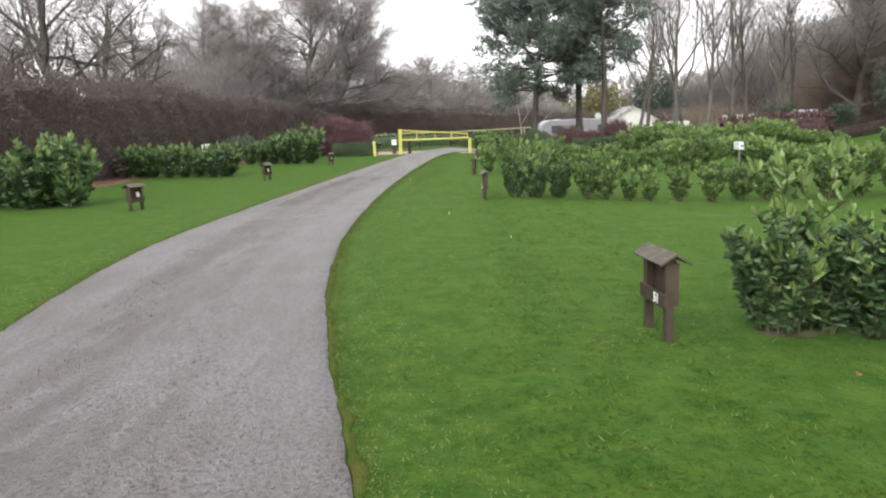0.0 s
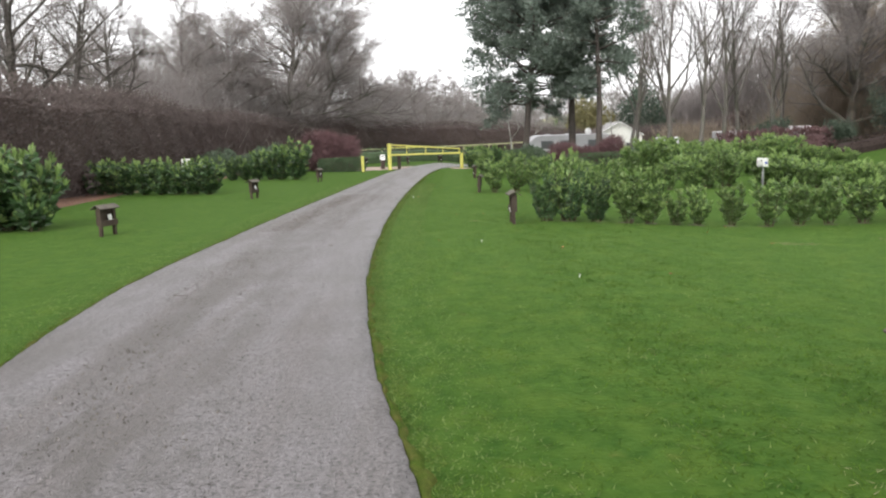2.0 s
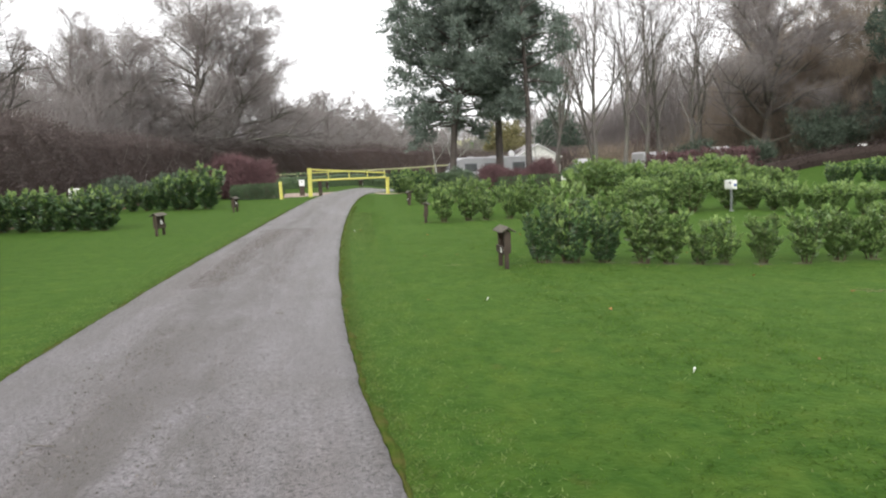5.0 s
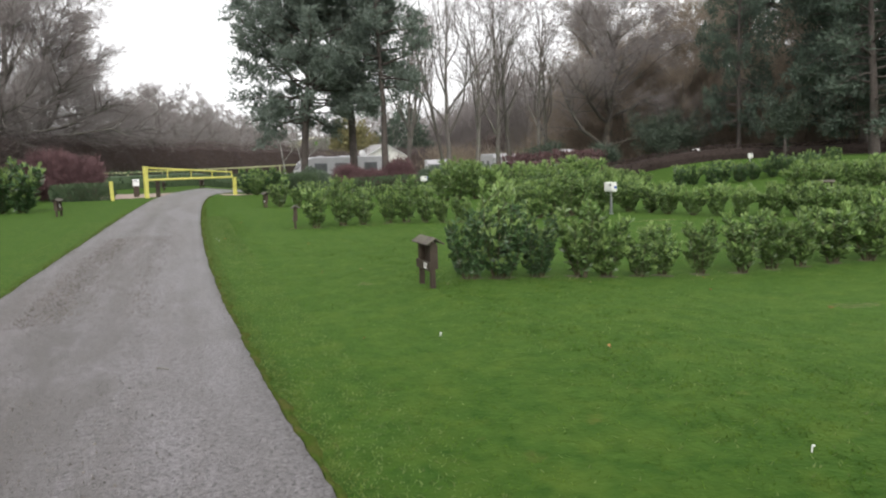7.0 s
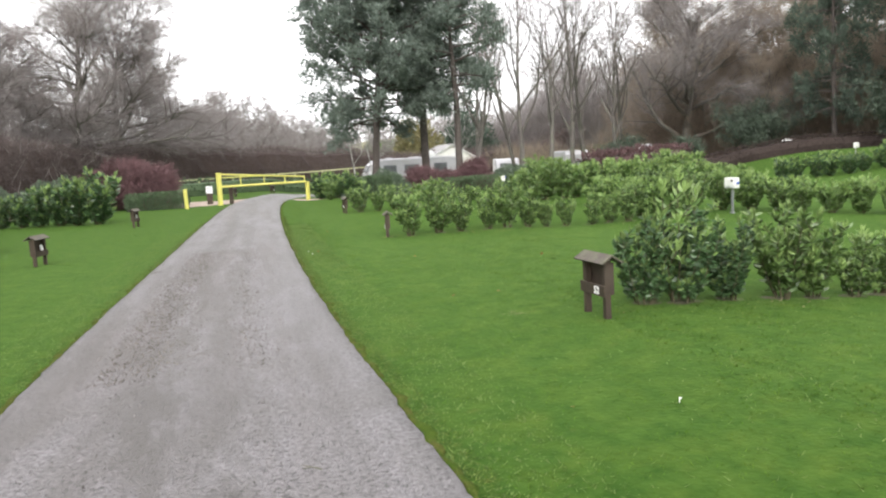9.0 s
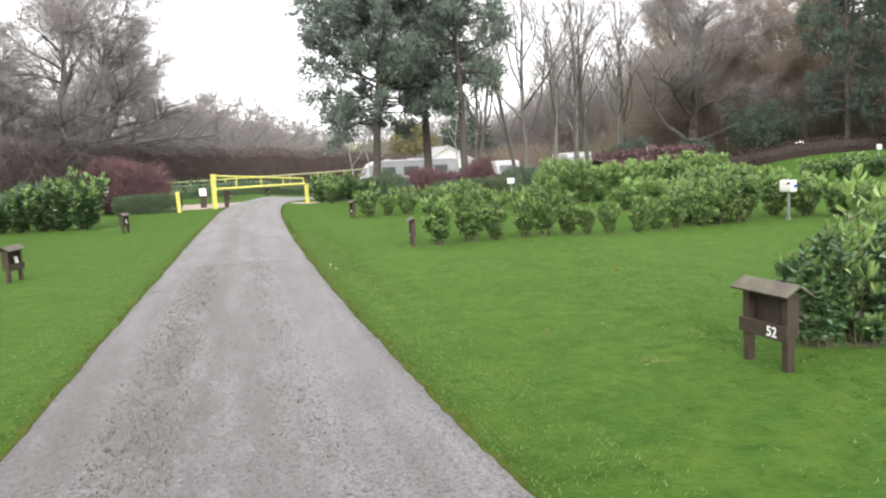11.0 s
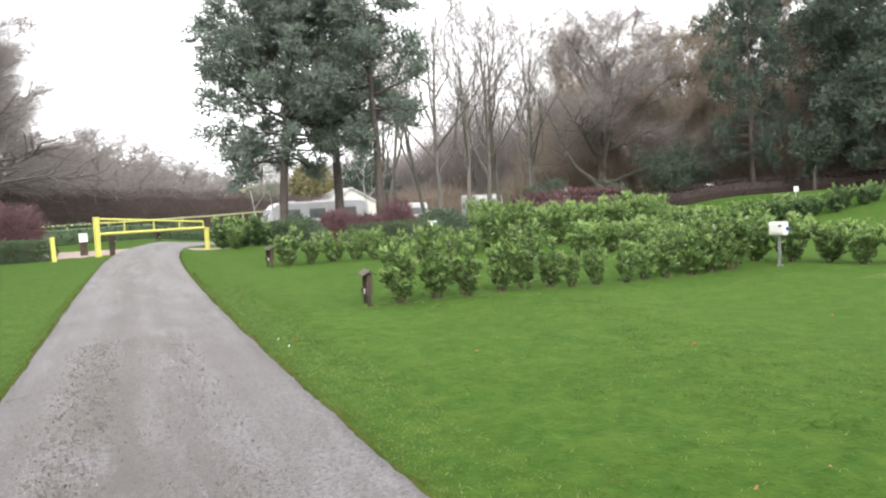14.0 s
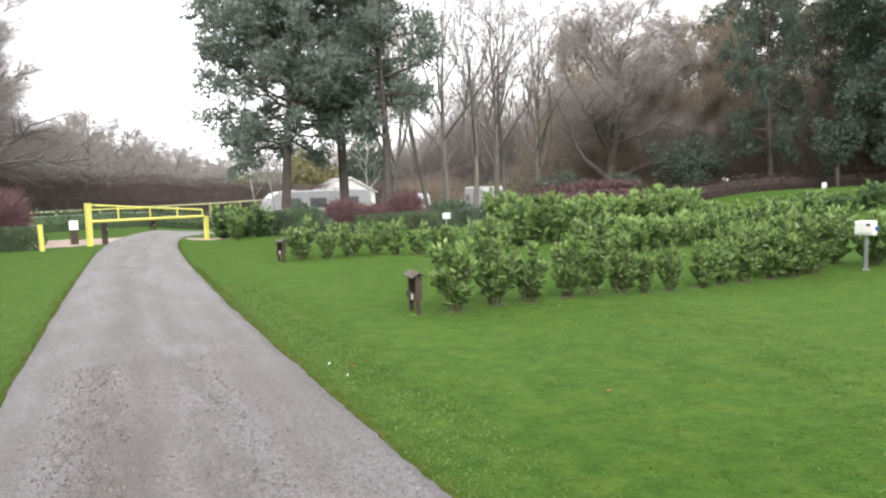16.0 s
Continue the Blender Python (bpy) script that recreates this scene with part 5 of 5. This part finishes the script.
def undergrowth(pts, height, depth, n, mat, label, seed, thin=0.03, length=1.3):
    """A tangle of upright leafless brushwood along a line."""
    rng = np.random.default_rng(seed)
    pts = np.array(pts, float)
    st = np.concatenate([[0], np.cumsum(np.linalg.norm(np.diff(pts, axis=0), axis=1))])
    u = rng.random(n) * st[-1]
    x = np.interp(u, st, pts[:, 0]) + rng.normal(size=n) * depth * 0.35
    y = np.interp(u, st, pts[:, 1]) + rng.normal(size=n) * depth * 0.35
    top = height * (0.75 + 0.2 * np.sin(u * 0.43 + seed) + 0.12 * np.sin(u * 1.1 + seed * 3))
    z = ground_z(x, y) + top * rng.random(n) ** 1.3
    d = np.stack([rng.normal(size=n) * 0.45, rng.normal(size=n) * 0.45, 0.6 + 0.5 * rng.random(n)], 1) * (length * (0.5 + rng.random(n)))[:, None]
    v, f = slivers(np.stack([x, y, z - 0.3], 1), d, thin, rng)
    return tagged(new("brushwood", mesh_from("brushwood", v, f, mat)), label, "brushwood", kind="stuff")


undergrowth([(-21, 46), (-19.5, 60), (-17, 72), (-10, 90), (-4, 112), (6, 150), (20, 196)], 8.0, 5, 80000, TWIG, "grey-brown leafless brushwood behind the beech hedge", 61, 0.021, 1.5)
undergrowth([(32.5, 72), (36, 66), (42, 60), (47, 50)], 9.0, 5.5, 100000, WARM_TWIG, "brown leafless brushwood in the woodland", 62, 0.014, 1.2)
undergrowth([(35, 66), (41, 60), (47, 50)], 3.6, 4, 14000, WARM_TWIG, "brown leafless brushwood along the bank", 63, 0.012, 1.0)
undergrowth([(25, 88), (27, 83), (30, 78), (33, 72)], 4.2, 4, 11000, WARM_TWIG, "brown leafless brushwood behind the parked vans", 64, 0.024, 1.2)
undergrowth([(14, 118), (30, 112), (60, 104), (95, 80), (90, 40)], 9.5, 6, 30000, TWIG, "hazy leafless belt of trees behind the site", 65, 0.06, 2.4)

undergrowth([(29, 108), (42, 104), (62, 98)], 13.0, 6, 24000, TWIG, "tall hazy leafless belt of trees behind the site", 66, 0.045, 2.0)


# ---- small evergreens on the bank ----
def small_evergreen(at, height, radius, label, seed, mat):
    rng = np.random.default_rng(seed)
    ob = thing("small_evergreen_tree", at, label, "tree", "small evergreens on the bank", seed * 40)
    tp, _ = grow(rng, (0, 0, -0.2), (0.05, 0.02, 1), height * 0.7, 0.1, 0.08, 0.03, 6)
    lines, pp, dd = [(tp, np.linspace(0.11, 0.03, 7))], [], []
    for i in range(26):
        f = 0.42 + 0.55 * rng.random()
        at0 = tp[min(int(f * 6), 5)]
        a = i * 2.4
        q, e = grow(rng, at0, (math.cos(a), math.sin(a), 0.35 + 0.5 * f), radius * (0.6 + 0.5 * rng.random()), 0, 0.16, 0.04, 5)
        lines.append((q, np.linspace(0.035, 0.008, 6)))
        c = 170
        t = rng.random(c) ** 0.6 * 4.99
        k = t.astype(int)
        pp.append(q[k] + (q[k + 1] - q[k]) * (t - k)[:, None] + rng.normal(size=(c, 3)) * 0.22), dd.append(rng.normal(size=(c, 3)) + np.array([0, 0, 0.3]))
    lv, lf = leaves(np.concatenate(pp), np.concatenate(dd), 0.2 * (0.6 + 0.8 * rng.random(26 * 170)), 0.085, rng, True)
    tv, tf = tubes(lines[:1], 7)
    part_of("trunk", mesh_from("trunk", tv, tf, PINE_BARK, True), ob)
    bv, bf = tubes(lines[1:], 5)
    part_of("branchwork", mesh_from("branchwork", bv, bf, PINE_BARK, True), ob)["kind"] = "stuff"
    part_of("foliage", mesh_from("foliage", lv, lf, mat), ob)["kind"] = "stuff"


small_evergreen((31, 55), 4.3, 2.2, "small spreading evergreen tree on the grassy bank", 1, EVERGREEN)
small_evergreen((27.8, 57), 2.6, 1.2, "small dark evergreen bush-tree", 2, EVERGREEN)
small_evergreen((34.2, 56.5), 4.6, 2.2, "leaning evergreen tree on the bank", 3, EVERGREEN)
small_evergreen((23.0, 58), 3.2, 2.0, "dark rhododendron tree by the parked vans", 4, EVERGREEN)
small_evergreen((35.3, 47), 5.2, 1.8, "evergreen tree with a pale trunk", 5, EVERGREEN)
shrub("olive_tree_bush", (18.0, 102), (3.6, 3.0), 7.4, 0.5, OLIVE, 6000, "large olive-yellow evergreen bush behind the building", 45)
shrub("dark_evergreen_bush", (25.5, 104), (4.4, 3.0), 9.0, 0.45, DARK_NEEDLE, 5000, "large dark evergreen bush behind the building", 46)


# ---- the white building ----
def outbuilding(cx, y0, half, eave, apex, length, turn):
    ob = thing("outbuilding", (cx, y0), "small white-walled building with a shallow grey gable roof", "building", turn=turn)
    bm = bmesh.new()
    prof = [(-half, -0.3), (half, -0.3), (half, eave), (0, apex), (-half, eave)]
    a = [bm.verts.new((x, 0, z)) for x, z in prof]
    b = [bm.verts.new((x, length, z)) for x, z in prof]
    bm.faces.new(a[::-1]), bm.faces.new(b)
    for i in range(5):
        bm.faces.new((a[i], a[(i + 1) % 5], b[(i + 1) % 5], b[i]))
    bmesh.ops.recalc_face_normals(bm, faces=bm.faces)
    part("wall", bm, RENDERED, ob, "off-white rendered wall")
    pitch = math.degrees(math.atan2(apex - eave, half))
    ln = math.hypot(half, apex - eave) + 0.25
    for sgn in (-1, 1):
        part("roof", box_bm((ln, length + 0.5, 0.09), (sgn * (half / 2 + 0.08), length / 2, (eave + apex) / 2 + 0.03), (0, sgn * pitch, 0), 0.01), SLATE, ob)
        part("bargeboard", box_bm((ln, 0.05, 0.10), (sgn * (half / 2 + 0.08), -0.27, (eave + apex) / 2 + 0.0), (0, sgn * pitch, 0), 0.008), WHITE, ob)
    win = part("window", box_bm((0.9, 0.06, 0.8), (half * 0.45, -0.02, eave * 0.55), bevel=0.01), TINTED, ob, "dark window")
    part("frame", box_bm((1.05, 0.05, 0.09), (half * 0.45, -0.03, eave * 0.55 + 0.43), bevel=0.008), WHITE, win)
    part("sill", box_bm((1.1, 0.12, 0.07), (half * 0.45, -0.05, eave * 0.55 - 0.43), bevel=0.008), WHITE, win)
    return ob


outbuilding(19.8, 92.3, 2.7, 2.9, 4.42, 8.0, 0)


# ---- caravans and vans ----
def shell(profile, width, bulge=0.12):
    """A vehicle body from its side profile (x, z), rounded towards both sides."""
    bm = bmesh.new()
    rings = []
    cx = sum(p[0] for p in profile) / len(profile)
    cz = sum(p[1] for p in profile) / len(profile)
    for y, f in ((-0.5, 0.93), (-0.47, 0.985), (-0.4, 1.0), (0.4, 1.0), (0.47, 0.985), (0.5, 0.93)):
        rings.append([bm.verts.new((cx + (x - cx) * f, y * width, cz + (z - cz) * f)) for x, z in profile])
    n = len(profile)
    for a, b in zip(rings, rings[1:]):
        for i in range(n):
            bm.faces.new((a[i], a[(i + 1) % n], b[(i + 1) % n], b[i]))
    bm.faces.new(rings[0]), bm.faces.new(rings[-1][::-1])
    bmesh.ops.recalc_face_normals(bm, faces=bm.faces)
    return bm


def wheel(parent, x, y, r=0.3):
    t = part("wheel", tube_bm((x, y - 0.09, r), (x, y + 0.09, r), r, seg=24), RUBBER, parent, "black tyre")
    part("rim", tube_bm((x, y - 0.1, r), (x, y + 0.1, r), r * 0.6, seg=18), STEEL, t, "pale wheel rim")


def caravan(at, turn, length, label, band=True):
    ob = thing("caravan", at, label, "caravan", turn=turn)
    L, h = length, 2.55
    prof = [(-L / 2 + 0.25, 0.38), (L / 2 - 0.1, 0.38), (L / 2, 0.6), (L / 2, 2.2), (L / 2 - 0.12, 2.45), (L / 2 - 0.5, h), (-L / 2 + 1.25, h), (-L / 2 + 0.8, h - 0.12), (-L / 2 + 0.45, 2.1), (-L / 2 + 0.16, 1.55), (-L / 2, 1.0), (-L / 2 + 0.05, 0.6)]
    part("body", shell(prof, 2.2), GRP, ob, "off-white panelled shell")
    s = -1.105
    for x, w in ((-L / 2 + 1.9, 0.95), (-0.1, 1.1), (L / 2 - 1.5, 1.0)):
        win = part("window", box_bm((w, 0.04, 0.62), (x, s, 1.72), bevel=0.02), TINTED, ob, "dark acrylic window")
        part("frame", box_bm((w + 0.1, 0.02, 0.72), (x, s + 0.012, 1.72), bevel=0.008), GREYBAND, win)
    part("front_window", box_bm((0.05, 1.5, 0.6), (-L / 2 + 0.28, 0, 1.85), (0, 28, 0), 0.02), TINTED, ob, "dark front window")
    part("door", box_bm((0.62, 0.03, 1.8), (L / 2 - 2.6, s, 1.4), bevel=0.02), GRP, ob)
    if band:
        part("stripe", box_bm((L - 0.5, 0.02, 0.16), (0.1, s - 0.004, 1.12), bevel=0.004), GREYBAND, ob, "grey stripe")
        part("roof_light", box_bm((0.7, 0.7, 0.1), (0.4, 0, h + 0.03), bevel=0.03), GRP, ob)
        part("roof_light", box_bm((0.45, 0.45, 0.1), (-1.6, 0, h + 0.03), bevel=0.03), GRP, ob)
    part("skirt", box_bm((L - 1.2, 2.0, 0.12), (0.1, 0, 0.36), bevel=0.02), GREYBAND, ob)
    for y in (-0.98, 0.98):
        wheel(ob, 0.35, y)
    part("drawbar", box_bm((1.3, 0.08, 0.08), (-L / 2 - 0.45, 0, 0.42), bevel=0.01), STEEL, ob)
    part("jockey_wheel", tube_bm((-L / 2 - 0.7, 0, -0.02), (-L / 2 - 0.7, 0, 0.5), 0.035), STEEL, ob)
    return ob


def motorhome(at, turn, label):
    ob = thing("motorhome", at, label, "motorhome", turn=turn)
    prof = [(-2.9, 0.4), (2.9, 0.4), (2.95, 0.9), (2.0, 1.15), (1.55, 1.75), (2.1, 1.95), (2.15, 2.4), (1.8, 2.75), (-2.8, 2.75), (-2.95, 2.5), (-2.95, 0.7)]
    part("body", shell(prof, 2.2), GRP, ob, "white coachbuilt body")
    for x, w in ((-1.9, 1.0), (0.2, 0.9)):
        part("window", box_bm((w, 0.04, 0.55), (x, -1.105, 1.85), bevel=0.02), TINTED, ob, "dark side window")
    part("windscreen", box_bm((0.04, 1.7, 0.75), (1.8, 0, 1.45), (0, -37, 0), 0.02), TINTED, ob, "dark windscreen")
    part("stripe", box_bm((4.6, 0.02, 0.14), (-0.5, -1.108, 1.2), bevel=0.004), GREYBAND, ob, "grey stripe")
    for x in (-1.8, 2.0):
        for y in (-0.98, 0.98):
            wheel(ob, x, y, 0.33)
    return ob


caravan((9.3, 66.5), 3, 7.4, "long off-white touring caravan parked behind shrubs")
ob = thing("satellite_dish", (11.6, 68.6), "pale satellite dish on a thin pole behind the caravan", "dish")
part("pole", tube_bm((0, 0, -0.2), (0, 0, 2.75), 0.03), STEEL, ob)
bm = bmesh.new()
bmesh.ops.create_uvsphere(bm, u_segments=18, v_segments=9, radius=0.3, matrix=pose(0, -0.1, 2.85, 75, 0, 15) @ Matrix.Diagonal((1, 1, 0.25, 1)))
bmesh.ops.delete(bm, geom=[v for v in bm.verts if v.co.y > 0.02], context="VERTS")
part("reflector", bm, WHITE, ob, "pale dish reflector")
motorhome((25.6, 72.5), 262, "white motorhome parked under the trees")
caravan((21.6, 79.0), 75, 6.0, "white caravan parked under the trees", False)
motorhome((29.3, 67.5), 250, "white motorhome half hidden by shrubs")

ob = thing("litter_bin", (33.4, 53.8), "dark round bin with a pale lid on the bank", "bin")
part("body", tube_bm((0, 0, -0.05), (0, 0, 0.85), 0.27, 0.30, 20), DARK, ob)
part("lid", tube_bm((0, 0, 0.85), (0, 0, 1.0), 0.33, 0.24, 20), WHITE, ob, "pale domed lid")

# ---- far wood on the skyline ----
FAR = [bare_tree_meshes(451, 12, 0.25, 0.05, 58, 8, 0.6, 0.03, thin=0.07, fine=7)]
rnd2 = random.Random(9)
for i in range(26):
    place_tree(FAR[0], (28 + i * 5.2 + rnd2.uniform(-1, 1), 310 + rnd2.uniform(-8, 8)), rnd2.uniform(0.7, 0.95), i * 37, "far_tree", "hazy leafless tree on the far skyline", "far trees", 1.5)

# ---- litter on the grass ----
def fallen_leaves(n, seed):
    rng = np.random.default_rng(seed)
    y = 2 + 26 * rng.random(n)
    x = np.interp(y, DY, DE) + 0.2 + 8 * rng.random(n)
    p = np.stack([x, y, ground_z(x, y) + 0.03], 1)
    d = rng.normal(size=(n, 3)) * np.array([1, 1, 0.15])
    v, f = leaves(p, d, 0.035 + 0.03 * rng.random(n), 0.028, rng)
    return tagged(new("fallen_leaves", mesh_from("fallen_leaves", v, f, FALLEN)), "a few fallen brown leaves on the grass", "fallen leaves", kind="stuff")


fallen_leaves(26, 3)
for x, y, tall in ((-0.40, 13.16, 0.032), (0.52, 10.03, 0.032), (-1.85, 22.6, 0.014), (-1.87, 23.1, 0.014)):
    ob = thing("white_peg", (x, y), "small white tent peg standing in the lawn", "peg")
    part("pin", tube_bm((0, 0, -0.05), (0.006, 0, tall), 0.0045, 0.004), WHITE, ob)
    part("hook", tube_bm((0.006, 0, tall - 0.002), (0.018, 0, tall - 0.006), 0.0045), WHITE, ob)

for x, y, r, ln in ((-3.35, 15.6, 20, 0.16), (-2.62, 12.9, 130, 0.12), (-2.2, 3.9, 75, 0.2), (-4.3, 21.5, 30, 0.2), (-3.6, 9.4, 160, 0.18)):
    ob = thing("fallen_twig", (x, y, 0.045), "small dark twig lying on the drive", "twig", "twigs on the drive", r)
    part("stick", tube_bm((-ln / 2, 0, 0.004), (ln / 2, 0.015, 0.007), 0.005, 0.003, 6), BARK, ob)
    part("spur", tube_bm((0, 0.006, 0.006), (ln * 0.2, 0.045, 0.008), 0.003, 0.002, 5), BARK, ob)


def pale_litter(n, seed):
    """Pale chips and bits along the edge of the hedge beds."""
    rng = np.random.default_rng(seed)
    x = rng.random(n) * 6.5 + 0.2
    y = np.where(rng.random(n) < 0.6, 25.1 + 0.06 * x, 15.5) + rng.normal(size=n) * 0.2
    p = np.stack([x, y, ground_z(x, y) + 0.014], 1)
    v, f = leaves(p, rng.normal(size=(n, 3)) * np.array([1, 1, 0.12]), 0.016 + 0.026 * rng.random(n), 0.012, rng)
    return tagged(new("pale_litter", mesh_from("pale_litter", v, f, STRAW)), "pale chips and dead leaves along the hedge beds", "litter", kind="stuff")


STRAW = material("dead_straw", (0.17, 0.16, 0.07), (0.29, 0.27, 0.15), 20.0, 0.9, 0, island=0.3)
pale_litter(55, 8)


def straw_patch(cx, cy, rx, ry, n, seed, label):
    """A worn spot in the lawn with flattened dead grass."""
    rng = np.random.default_rng(seed)
    a, r = rng.random(n) * 6.28, np.sqrt(rng.random(n)) * (0.6 + 0.4 * rng.random(n))
    x, y = cx + rx * r * np.cos(a), cy + ry * r * np.sin(a)
    b = rng.random(n) * 6.28
    p = np.stack([x, y, ground_z(x, y) + 0.01], 1)
    v, f = slivers(p, np.stack([np.cos(b) * 0.05, np.sin(b) * 0.04, 0.010 + 0 * b], 1), 0.0016, rng)
    return tagged(new("dead_grass", mesh_from("dead_grass", v, f, STRAW)), label, "grass", kind="stuff")


straw_patch(-0.43, 16.05, 0.16, 0.12, 34, 12, "small tuft of dead pale grass in the lawn")
straw_patch(9.0, 23.5, 0.8, 0.3, 420, 13, "pale dead grass in a worn strip of lawn")
straw_patch(8.1, 22.2, 0.5, 0.22, 180, 14, "pale dead grass in a worn strip of lawn")
straw_patch(6.2, 13.7, 0.5, 0.3, 160, 15, "pale dead grass in a worn spot of lawn")
straw_patch(4.4, 13.3, 0.45, 0.18, 150, 16, "pale dead grass in a worn spot of lawn")
straw_patch(4.5, 10.5, 0.3, 0.25, 90, 17, "pale dead grass in a worn spot of lawn")
straw_patch(1.0, 5.1, 0.28, 0.25, 36, 18, "yellowed grass beside the pitch sign")
straw_patch(0.13, 25.75, 0.22, 0.15, 45, 19, "yellowed grass at the foot of the pitch sign")
